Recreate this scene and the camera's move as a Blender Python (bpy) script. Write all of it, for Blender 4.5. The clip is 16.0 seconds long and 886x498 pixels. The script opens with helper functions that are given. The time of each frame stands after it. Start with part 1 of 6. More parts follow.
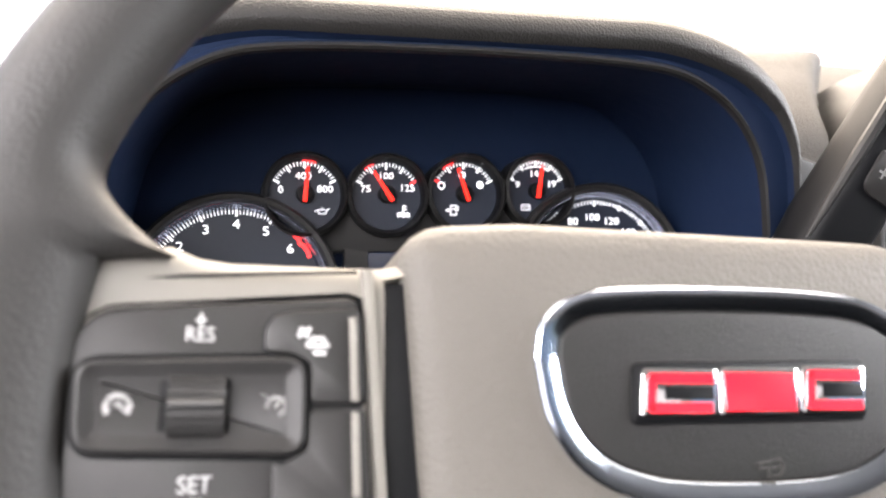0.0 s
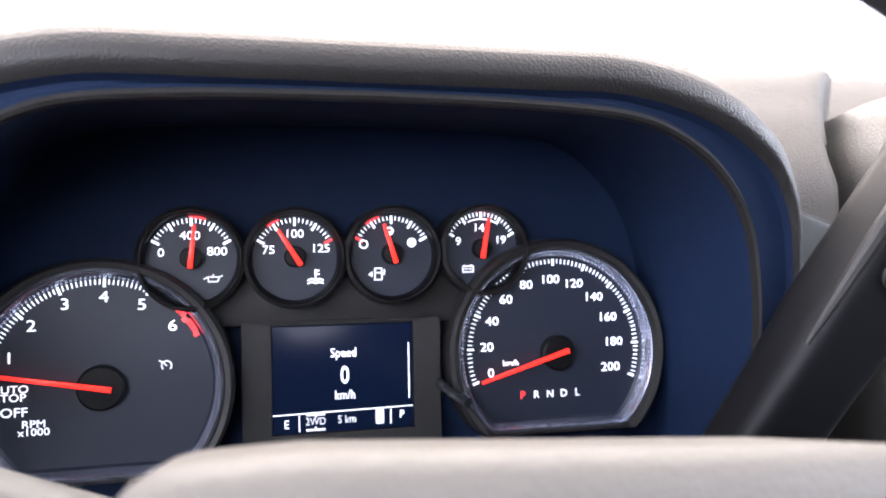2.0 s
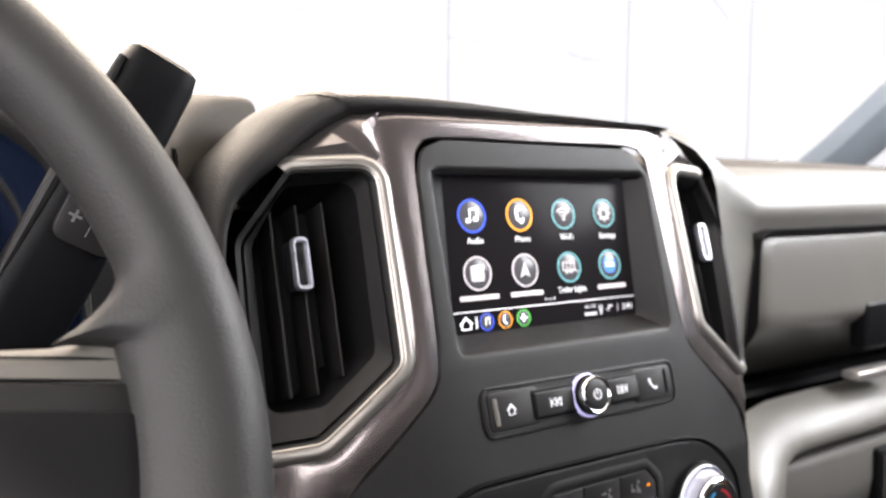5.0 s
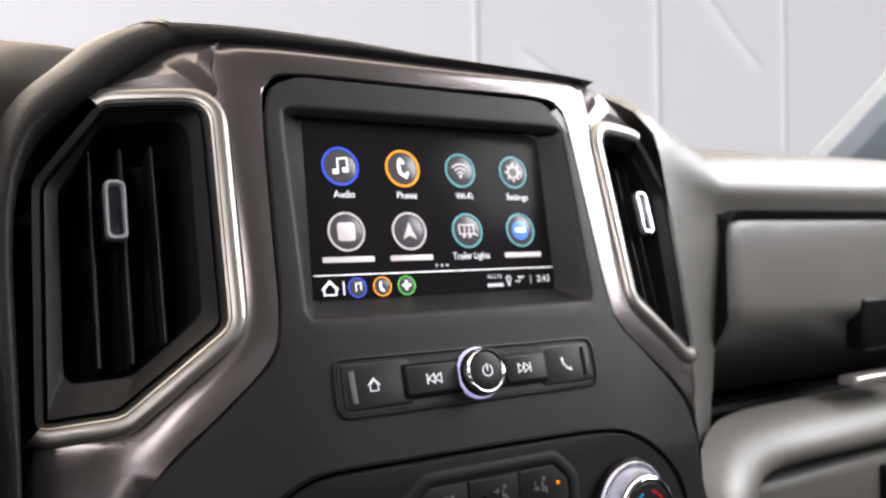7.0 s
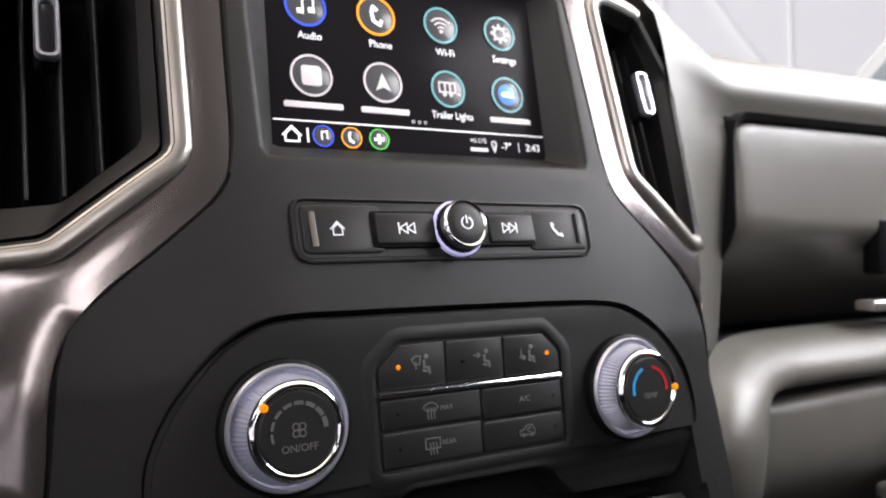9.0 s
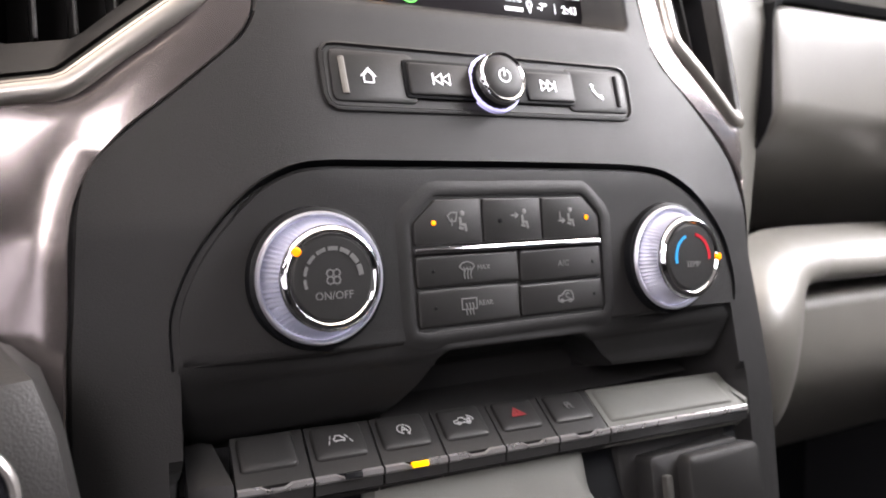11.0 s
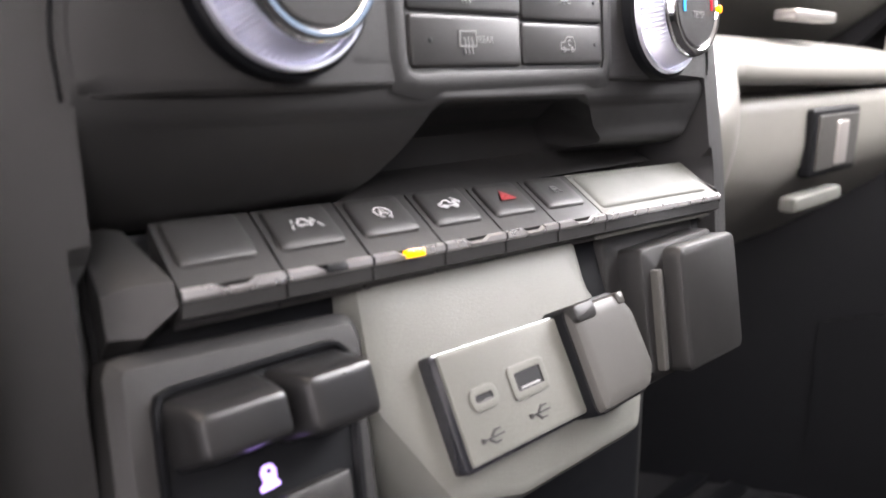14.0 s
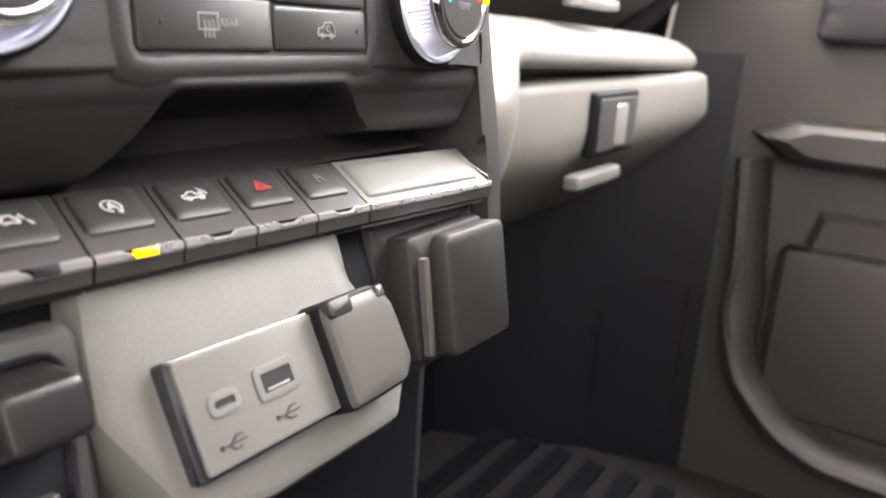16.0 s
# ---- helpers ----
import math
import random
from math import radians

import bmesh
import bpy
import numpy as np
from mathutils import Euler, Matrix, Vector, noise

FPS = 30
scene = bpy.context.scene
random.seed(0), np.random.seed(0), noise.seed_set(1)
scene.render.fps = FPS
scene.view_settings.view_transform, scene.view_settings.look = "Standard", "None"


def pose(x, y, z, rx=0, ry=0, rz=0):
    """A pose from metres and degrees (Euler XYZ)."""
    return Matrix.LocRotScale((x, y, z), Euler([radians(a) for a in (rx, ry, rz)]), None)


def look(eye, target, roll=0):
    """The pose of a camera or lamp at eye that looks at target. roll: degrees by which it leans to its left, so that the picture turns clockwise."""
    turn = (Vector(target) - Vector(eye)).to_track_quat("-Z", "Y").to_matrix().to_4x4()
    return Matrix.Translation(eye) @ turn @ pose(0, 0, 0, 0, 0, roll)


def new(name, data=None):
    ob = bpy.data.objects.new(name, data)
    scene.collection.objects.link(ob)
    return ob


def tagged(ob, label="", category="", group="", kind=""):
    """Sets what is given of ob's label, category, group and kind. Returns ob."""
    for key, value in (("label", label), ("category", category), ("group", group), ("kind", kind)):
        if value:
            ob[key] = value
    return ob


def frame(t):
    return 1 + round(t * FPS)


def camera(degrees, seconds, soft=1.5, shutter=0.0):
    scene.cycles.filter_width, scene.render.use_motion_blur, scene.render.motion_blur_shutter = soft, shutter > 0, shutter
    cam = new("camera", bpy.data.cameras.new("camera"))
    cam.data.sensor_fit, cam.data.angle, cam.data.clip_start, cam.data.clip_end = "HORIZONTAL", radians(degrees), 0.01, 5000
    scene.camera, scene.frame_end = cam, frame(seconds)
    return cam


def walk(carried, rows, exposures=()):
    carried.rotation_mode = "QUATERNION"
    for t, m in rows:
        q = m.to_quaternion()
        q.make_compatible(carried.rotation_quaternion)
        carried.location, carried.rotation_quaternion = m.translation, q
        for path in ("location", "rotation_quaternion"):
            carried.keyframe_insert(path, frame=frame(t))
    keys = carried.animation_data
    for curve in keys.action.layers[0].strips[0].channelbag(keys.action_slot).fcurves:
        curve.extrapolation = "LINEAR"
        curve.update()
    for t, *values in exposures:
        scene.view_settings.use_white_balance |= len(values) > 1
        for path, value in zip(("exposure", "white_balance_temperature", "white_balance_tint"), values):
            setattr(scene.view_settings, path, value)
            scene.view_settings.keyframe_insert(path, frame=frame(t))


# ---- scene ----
cam = camera(59.0, 16.0, 1.9)
PATH = [
    (0, (0.077, 0.105, 1.333), (0.583, 2.013, 1.01), 1.7),
    (0.5, (0.091, 0.114, 1.35), (0.624, 2.01, 1.002), 2.5),
    (0.6, (0.094, 0.116, 1.355), (0.626, 2.011, 0.994), 2.5),
    (0.8, (0.098, 0.122, 1.359), (0.636, 2.012, 0.988), 2.5),
    (1, (0.104, 0.127, 1.359), (0.648, 2.019, 1.006), 2.4),
    (1.5, (0.121, 0.153, 1.363), (0.629, 2.054, 1.008), 2.2),
    (2, (0.129, 0.168, 1.358), (0.612, 2.075, 0.997), 1.9),
    (2.5, (0.134, 0.176, 1.358), (0.636, 2.077, 0.994), 1.9),
    (3, (0.155, 0.17, 1.357), (0.703, 2.061, 1.004), 1.7),
    (3.5, (0.202, 0.145, 1.35), (0.81, 2.027, 1.053), 1.4),
    (4, (0.228, 0.107, 1.343), (1.027, 1.928, 1.125), 1.6),
    (4.5, (0.254, 0.083, 1.328), (1.217, 1.828, 1.157), 1.4),
    (5, (0.269, 0.062, 1.329), (1.367, 1.726, 1.168), 0.3),
    (5.2, (0.275, 0.061, 1.334), (1.418, 1.694, 1.167), -0.3),
    (7.5, (0.393, 0.071, 1.25), (1.381, 1.81, 1.271), -1.1),
    (8, (0.399, 0.077, 1.229), (1.388, 1.814, 1.269), -1.1),
    (10.3, (0.407, 0.105, 1.187), (1.408, 1.835, 1.127), -1.0),
    (10.5, (0.405, 0.104, 1.184), (1.389, 1.844, 1.118), -1.3),
    (11, (0.401, 0.113, 1.171), (1.383, 1.848, 1.018), -0.9),
    (11.5, (0.402, 0.122, 1.165), (1.453, 1.812, 0.961), -1.0),
    (12, (0.39, 0.139, 1.156), (1.522, 1.773, 0.935), -1.1),
    (12.5, (0.379, 0.149, 1.158), (1.549, 1.753, 0.916), -0.9),
    (13, (0.383, 0.184, 1.142), (1.628, 1.722, 0.85), -0.9),
    (13.5, (0.388, 0.201, 1.126), (1.72, 1.647, 0.759), -1.0),
    (14, (0.391, 0.207, 1.122), (1.76, 1.591, 0.659), -0.2),
    (14.5, (0.399, 0.202, 1.125), (1.791, 1.522, 0.561), 1.2),
    (15, (0.404, 0.198, 1.126), (1.846, 1.44, 0.511), 1.6),
    (15.5, (0.407, 0.197, 1.13), (1.949, 1.316, 0.525), 2.7),
    (16, (0.41, 0.197, 1.131), (2.044, 1.212, 0.583), 3.7),
]
cam.data.dof.use_dof, cam.data.dof.focus_distance = True, 0.280
cam.data.dof.aperture_fstop = cam.data.lens / 2.5
walk(cam, [(t, look(eye, target, roll)) for t, eye, target, roll in PATH], [
    (0.0, 0.7, 6500, 12), (1.0, 0.7, 6000, 14), (2.0, 0.65, 5800, 15), (3.2, 0.6, 5800, 14), (4.5, 0.0, 6400, 12), (5.2, -0.4, 6500, 12), (7.5, -0.95, 6500, 13),
    (8.2, -0.95, 6500, 13), (10.5, 0.1, 6600, 16), (12.5, 0.8, 6700, 15), (13.5, 1.1, 6700, 15), (14.5, 1.48, 6600, 15), (16.0, 1.42, 6800, 15)])

# ---- world and light ----
world = bpy.data.worlds.new("overcast_sky")
scene.world = world
world.use_nodes = True
wt = world.node_tree
sky = wt.nodes.new("ShaderNodeTexSky")
sky.sky_type, sky.sun_disc = "NISHITA", False
sky.sun_elevation, sky.sun_rotation = radians(48), radians(-60)
sky.air_density, sky.dust_density, sky.ozone_density = 1.0, 6.0, 1.0
wt.links.new(sky.outputs[0], wt.nodes["Background"].inputs[0])
wt.nodes["Background"].inputs[1].default_value = 0.12


def sun_lamp(strength, angle, elevation, azimuth):
    d = bpy.data.lights.new("sun", "SUN")
    d.energy, d.angle, d.color = strength, radians(angle), (1.0, 0.90, 0.78)
    e, a = radians(elevation), radians(azimuth)
    way = Vector((math.cos(e) * math.sin(a), math.cos(e) * math.cos(a), math.sin(e)))
    new("sun", d).matrix_world = look(way * 20, (0, 0, 0))


def window_lamp(name, eye, target, sx, sy, power, color):
    d = bpy.data.lights.new(name, "AREA")
    d.shape, d.size, d.size_y, d.energy, d.color = "RECTANGLE", sx, sy, power, color
    new(name, d).matrix_world = look(eye, target)


sun_lamp(1.2, 14, 48, -60)
window_lamp("windshield_daylight", (0.575, 2.4, 3.1), (0.575, 0.35, 1.15), 3.2, 2.0, 300.0, (1.0, 0.84, 0.66))
window_lamp("upper_windshield_daylight", (0.575, 0.46, 1.80), (0.575, 0.32, 1.10), 1.5, 0.55, 15.0, (1.0, 0.89, 0.76))
window_lamp("driver_doorway_daylight", (-0.33, -0.22, 1.62), (0.25, 0.20, 1.20), 1.20, 0.40, 21.0, (0.99, 0.96, 0.95))
window_lamp("passenger_window_daylight", (1.42, 0.16, 1.72), (0.85, 0.42, 1.2), 1.0, 0.40, 40.0, (0.97, 0.98, 1.0))
# Fill lamp added at the solid rear wall to lift chrome reflections.
window_lamp("rear_fill_light", (0.575, -1.22, 1.62), (0.575, 0.4, 1.15), 1.3, 0.42, 1.0, (1.0, 0.96, 0.97))


# ---- materials ----
def material(name, color, rough=0.5, metal=0.0, grain=0.0, grain_scale=900, vary=0.12, coat=0.0, cells=False, spec=0.5):
    m = bpy.data.materials.new(name)
    m.use_nodes = True
    t = m.node_tree
    b = t.nodes["Principled BSDF"]
    b.inputs["Roughness"].default_value, b.inputs["Metallic"].default_value = rough, metal
    b.inputs["Specular IOR Level"].default_value = spec
    b.inputs["Coat Weight"].default_value, b.inputs["Coat Roughness"].default_value = coat, 0.08
    co = t.nodes.new("ShaderNodeTexCoord")
    n1 = t.nodes.new("ShaderNodeTexNoise")
    n1.inputs["Scale"].default_value, n1.inputs["Detail"].default_value = 28, 6
    t.links.new(co.outputs["Object"], n1.inputs["Vector"])
    ramp = t.nodes.new("ShaderNodeMix")
    ramp.data_type = "RGBA"
    ramp.inputs["A"].default_value = (*[c * (1 - vary) for c in color], 1)
    ramp.inputs["B"].default_value = (*[min(1, c * (1 + vary)) for c in color], 1)
    t.links.new(n1.outputs["Fac"], ramp.inputs["Factor"])
    t.links.new(ramp.outputs["Result"], b.inputs["Base Color"])
    n2 = t.nodes.new("ShaderNodeTexNoise")
    n2.inputs["Scale"].default_value, n2.inputs["Detail"].default_value = 160, 4
    t.links.new(co.outputs["Object"], n2.inputs["Vector"])
    mr = t.nodes.new("ShaderNodeMapRange")
    mr.inputs["To Min"].default_value, mr.inputs["To Max"].default_value = max(0.02, rough * 0.88), min(1, rough * 1.12)
    t.links.new(n2.outputs["Fac"], mr.inputs["Value"])
    t.links.new(mr.outputs["Result"], b.inputs["Roughness"])
    if grain:
        v = t.nodes.new("ShaderNodeTexVoronoi" if cells else "ShaderNodeTexNoise")
        v.inputs["Scale"].default_value = grain_scale
        t.links.new(co.outputs["Object"], v.inputs["Vector"])
        bump = t.nodes.new("ShaderNodeBump")
        bump.inputs["Strength"].default_value, bump.inputs["Distance"].default_value = grain, 0.0004
        t.links.new(v.outputs["Distance" if cells else "Fac"], bump.inputs["Height"])
        t.links.new(bump.outputs["Normal"], b.inputs["Normal"])
    return m


def glow(name, color, power, spec=0.35):
    m = bpy.data.materials.new(name)
    m.use_nodes = True
    b = m.node_tree.nodes["Principled BSDF"]
    b.inputs["Base Color"].default_value = (*color, 1)
    b.inputs["Roughness"].default_value, b.inputs["Specular IOR Level"].default_value = 0.22, spec
    b.inputs["Emission Color"].default_value = (*color, 1)
    b.inputs["Emission Strength"].default_value = power
    return m


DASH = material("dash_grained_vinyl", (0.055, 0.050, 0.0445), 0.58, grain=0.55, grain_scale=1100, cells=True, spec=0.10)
PANEL = material("satin_charcoal_plastic", (0.0072, 0.0070, 0.0070), 0.52, grain=0.35, grain_scale=2400, spec=0.28)
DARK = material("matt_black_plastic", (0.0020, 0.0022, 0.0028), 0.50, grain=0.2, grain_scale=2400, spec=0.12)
RIMMAT = material("grained_black_rim", (0.0240, 0.0233, 0.0228), 0.48, grain=0.28, grain_scale=1150, cells=True, spec=0.24)
PAD = material("grained_airbag_vinyl", (0.070, 0.065, 0.057), 0.58, grain=0.50, grain_scale=760, cells=True, spec=0.25)
SPOKE = material("soft_grey_plastic", (0.115, 0.108, 0.096), 0.52, grain=0.2, grain_scale=2200, spec=0.28)
TRIM = material("bronze_grey_metallic_trim", (0.185, 0.163, 0.160), 0.23, metal=0.85, coat=0.45, vary=0.04)
RINGMAT = material("satin_vent_ring", (0.32, 0.30, 0.275), 0.36, metal=0.8, coat=0.15, vary=0.04)
SILVER = material("satin_silver_trim", (0.42, 0.40, 0.38), 0.30, metal=0.8, vary=0.05)
BRIGHT = material("brushed_bright_metal", (0.66, 0.67, 0.74), 0.36, metal=0.9, vary=0.03)
CHROME = material("bright_chrome", (0.82, 0.82, 0.84), 0.10, metal=1.0, vary=0.02)
BADGE = material("blue_grey_chrome", (0.40, 0.44, 0.50), 0.14, metal=1.0, vary=0.04)
RED = material("red_enamel", (0.62, 0.008, 0.02), 0.25, coat=0.6, vary=0.05)
# Dash vinyl raised in tone for the side light on the passenger face.
PAXMAT = material("dash_face_lit_tone", (0.098, 0.094, 0.084), 0.40, grain=0.3, grain_scale=1300, cells=True, spec=0.6)
# Blue haze over the instruments is put into the lining and dial colours.
LINING = material("hood_lining_haze_navy", (0.0036, 0.0090, 0.0260), 0.75, grain=0.2, grain_scale=2000, spec=0.12)
DIAL = material("dial_black_haze_tint", (0.0074, 0.0106, 0.0195), 0.5, vary=0.1, spec=0.3)
SLIDER = material("worn_black_slider", (0.0058, 0.0057, 0.0060), 0.29, grain=0.15, grain_scale=2600, spec=0.45)
# Dash vinyl in a shaded tone, for the hood's rolled edge and cowl.
NOSE = material("shaded_dash_vinyl", (0.0115, 0.0110, 0.0106), 0.50, grain=0.5, grain_scale=1100, cells=True, spec=0.20)
GLOSS = material("piano_black", (0.010, 0.010, 0.012), 0.18, coat=0.3, vary=0.1)
FACE = material("dial_black", (0.0065, 0.0065, 0.0072), 0.6, vary=0.1, spec=0.15)
BUTTON = material("button_black_plastic", (0.0102, 0.0098, 0.0096), 0.48, grain=0.2, grain_scale=2600, spec=0.30)
INK = material("white_print", (0.30, 0.30, 0.30), 0.5, vary=0.05)
PALEINK = material("grey_print", (0.11, 0.11, 0.11), 0.5, vary=0.05)
REDINK = material("red_print", (0.19, 0.022, 0.024), 0.5, vary=0.05)
POD = material("light_grained_plastic", (0.062, 0.063, 0.057), 0.55, grain=0.22, grain_scale=2600, cells=True, spec=0.15)
CAPGREY = material("smooth_grey_cap", (0.030, 0.0292, 0.0272), 0.44, grain=0.12, grain_scale=2400, spec=0.2)
EDGE = material("satin_chrome_edge", (0.36, 0.35, 0.35), 0.28, metal=0.8, vary=0.06)
CAP = material("grained_charcoal_cap", (0.0090, 0.0088, 0.0086), 0.45, grain=0.3, grain_scale=2200, cells=True, spec=0.25)
LINER = material("grey_headliner", (0.20, 0.19, 0.18), 0.9, grain=0.3, grain_scale=600)
CARPET = material("black_carpet", (0.006, 0.006, 0.0065), 0.95, grain=0.8, grain_scale=500, spec=0.1)
LIT = glow("lit_white_mark", (0.95, 0.97, 1.0), 0.80)
LITDIM = glow("lit_soft_mark", (0.72, 0.73, 0.77), 0.38)
NEEDLE = glow("lit_red_needle", (1.0, 0.022, 0.012), 1.3)
REDLIT = glow("lit_red_mark", (1.0, 0.05, 0.05), 0.9)
AMBER = glow("lit_amber", (1.0, 0.27, 0.004), 0.55)
YELLOW = glow("lit_yellow", (1.0, 0.46, 0.0), 0.75)
VIOLET = glow("lit_violet", (0.50, 0.34, 1.0), 0.42)
SCREENBLUE = glow("display_navy", (0.002, 0.004, 0.012), 0.6, 0.08)
SCREENBLACK = glow("display_black", (0.010, 0.009, 0.010), 0.6, 0.03)
LIGHTBASE = glow("white_ring_light", (0.46, 0.47, 0.60), 0.14, 0.6)
LIGHTRING = glow("ring_light", (0.62, 0.60, 1.0), 0.38)


# ---- building helpers ----
def frame_at(origin, tilt, roll=0):
    """u to the right, v up a face leaning back by tilt degrees, w out of the face to the driver."""
    a = radians(tilt)
    m = Matrix(((1, 0, 0, 0), (0, math.sin(a), -math.cos(a), 0), (0, math.cos(a), math.sin(a), 0), (0, 0, 0, 1)))
    return Matrix.Translation(origin) @ m @ pose(0, 0, 0, 0, 0, roll)


def thing(name, m, label, category, group="", kind=""):
    ob = new(name)
    ob.empty_display_size = 0.01
    ob.matrix_world = m
    return tagged(ob, label, category, group, kind)


def mesh_of(name, bm, mat, sharp=32):
    bmesh.ops.recalc_face_normals(bm, faces=bm.faces)
    me = bpy.data.meshes.new(name)
    bm.to_mesh(me)
    bm.free()
    me.materials.append(mat)
    for p in me.polygons:
        p.use_smooth = len(p.vertices) <= 4
    me.set_sharp_from_angle(angle=radians(sharp))
    return me


def part(name, bm, mat, parent, label="", m=None, sharp=32):
    ob = new(name, mesh_of(name, bm, mat, sharp))
    ob.parent = parent
    if m is not None:
        ob.matrix_basis = m
    return tagged(ob, label)


def structure(name, bm, mat, label, m=None, sharp=32):
    ob = new(name, mesh_of(name, bm, mat, sharp))
    if m is not None:
        ob.matrix_world = m
    return tagged(ob, label, name.split("_")[0], kind="structure")


def loft(loops, closed=True, cap0=False, cap1=False, bm=None):
    bm = bm or bmesh.new()
    rows = [[bm.verts.new(p) for p in lp] for lp in loops]
    n = len(rows[0])
    for a, b in zip(rows, rows[1:]):
        for i in range(n if closed else n - 1):
            j = (i + 1) % n
            bm.faces.new((a[i], a[j], b[j], b[i]))
    if cap0:
        bm.faces.new(rows[0])
    if cap1:
        bm.faces.new(rows[-1])
    return bm


def rounded(pts, r, seg=4):
    """A closed outline with its corners rounded; r is one radius or one for each corner."""
    out, n = [], len(pts)
    for i, p in enumerate(pts):
        rad = r[i] if isinstance(r, (list, tuple)) else r
        p, a, b = Vector(p), Vector(pts[i - 1]), Vector(pts[(i + 1) % n])
        d1, d2 = (a - p), (b - p)
        l1, l2 = d1.length, d2.length
        d1.normalize(), d2.normalize()
        half = max(0.05, math.acos(max(-1, min(1, d1.dot(d2)))) / 2)
        cut = min(rad / math.tan(half), 0.48 * l1, 0.48 * l2)
        if cut < 1e-6:
            out.append(tuple(p))
            continue
        s, e = p + d1 * cut, p + d2 * cut
        for k in range(seg + 1):
            t = k / seg
            out.append(tuple(s * (1 - t) ** 2 + p * 2 * t * (1 - t) + e * t * t))
    return out


def resample(pts, n):
    v = [Vector(p) for p in pts] + [Vector(pts[0])]
    d = [0]
    for a, b in zip(v, v[1:]):
        d.append(d[-1] + (b - a).length)
    out, k = [], 0
    for i in range(n):
        s = d[-1] * i / n
        while d[k + 1] < s:
            k += 1
        f = (s - d[k]) / max(1e-9, d[k + 1] - d[k])
        out.append(tuple(v[k].lerp(v[k + 1], f)))
    return out


def offset(pts, d):
    """A closed outline moved inward by d (outward when negative)."""
    n = len(pts)
    area = sum(pts[i - 1][0] * pts[i][1] - pts[i][0] * pts[i - 1][1] for i in range(n))
    s = 1 if area > 0 else -1
    out = []
    for i in range(n):
        a, p, b = pts[i - 1], pts[i], pts[(i + 1) % n]
        t1, t2 = Vector((p[0] - a[0], p[1] - a[1])), Vector((b[0] - p[0], b[1] - p[1]))
        t1.normalize(), t2.normalize()
        nx = Vector((-(t1.y + t2.y), t1.x + t2.x))
        if nx.length < 1e-6:
            nx = Vector((-t1.y, t1.x))
        nx.normalize()
        k = d * s / max(0.45, nx.dot(Vector((-t1.y, t1.x))))
        out.append((p[0] + nx.x * k, p[1] + nx.y * k))
    return out


def shrunk(pts, f):
    """An outline drawn in towards its middle by the factor f."""
    cu, cv = (min(p[0] for p in pts) + max(p[0] for p in pts)) / 2, (min(p[1] for p in pts) + max(p[1] for p in pts)) / 2
    return [(cu + (p[0] - cu) * f, cv + (p[1] - cv) * f) for p in pts]


def at_w(pts, w):
    return [(p[0], p[1], w) for p in pts]


def prism(pts, w0, w1, edge=0.0008, bm=None, cap0=False):
    """A plate of that outline from w0 to w1, its front edge rounded."""
    e = edge
    return loft([at_w(pts, w0), at_w(pts, w1 - e), at_w(offset(pts, e * 0.3), w1 - e * 0.3), at_w(offset(pts, e), w1)], cap0=cap0, cap1=True, bm=bm)


def box_pts(u0, v0, u1, v1, r=0.001, seg=3):
    return rounded([(u0, v0), (u1, v0), (u1, v1), (u0, v1)], r, seg)


def circle(cx, cy, r, n=48, a0=0.0):
    return [(cx + r * math.cos(a0 + 2 * math.pi * i / n), cy + r * math.sin(a0 + 2 * math.pi * i / n)) for i in range(n)]


def turned(profile, n=64, cx=0.0, cy=0.0, cap1=True, knurl=0.0, rows=()):
    """A lathe body round w: profile of (radius, w); rows listed in rows are knurled."""
    loops = []
    for k, (r, w) in enumerate(profile):
        lp = []
        for i in range(n):
            a = 2 * math.pi * i / n
            rr = r - (knurl if k in rows and i % 2 else 0)
            lp.append((cx + rr * math.cos(a), cy + rr * math.sin(a), w))
        loops.append(lp)
    return loft(loops, cap1=cap1)


def ribbon(lines, width, w=0.0, bm=None, thick=0.0003):
    """Flat strokes of that width along polylines."""
    bm = bm or bmesh.new()
    for ln in lines:
        for a, b in zip(ln, ln[1:]):
            d = Vector((b[0] - a[0], b[1] - a[1]))
            if d.length < 1e-7:
                continue
            d.normalize()
            e = d * width * 0.3
            q = Vector((-d.y, d.x)) * width / 2
            c = [(a[0] - e.x + q.x, a[1] - e.y + q.y), (a[0] - e.x - q.x, a[1] - e.y - q.y), (b[0] + e.x - q.x, b[1] + e.y - q.y), (b[0] + e.x + q.x, b[1] + e.y + q.y)]
            loft([at_w(c, w), at_w(c, w + thick)], cap1=True, bm=bm)
    return bm


def arc(cx, cy, r, a0, a1, n=16):
    return [(cx + r * math.cos(radians(a0 + (a1 - a0) * i / n)), cy + r * math.sin(radians(a0 + (a1 - a0) * i / n))) for i in range(n + 1)]


def lettering(text, size, u, v, w, mat, parent, align="CENTER", name="legend", stretch=1.0, bold=0.0):
    c = bpy.data.curves.new("text", "FONT")
    c.body, c.size, c.align_x, c.align_y, c.extrude, c.offset = text, size, align, "CENTER", 0.00008, bold
    c.resolution_u = 3
    tmp = bpy.data.objects.new("text", c)
    me = bpy.data.meshes.new_from_object(tmp)
    bpy.data.objects.remove(tmp)
    bpy.data.curves.remove(c)
    me.materials.clear()
    me.materials.append(mat)
    ob = new(name, me)
    ob.parent = parent
    ob.matrix_basis = Matrix.Translation((u, v, w)) @ Matrix.Diagonal((stretch, 1, 1, 1))
    return ob


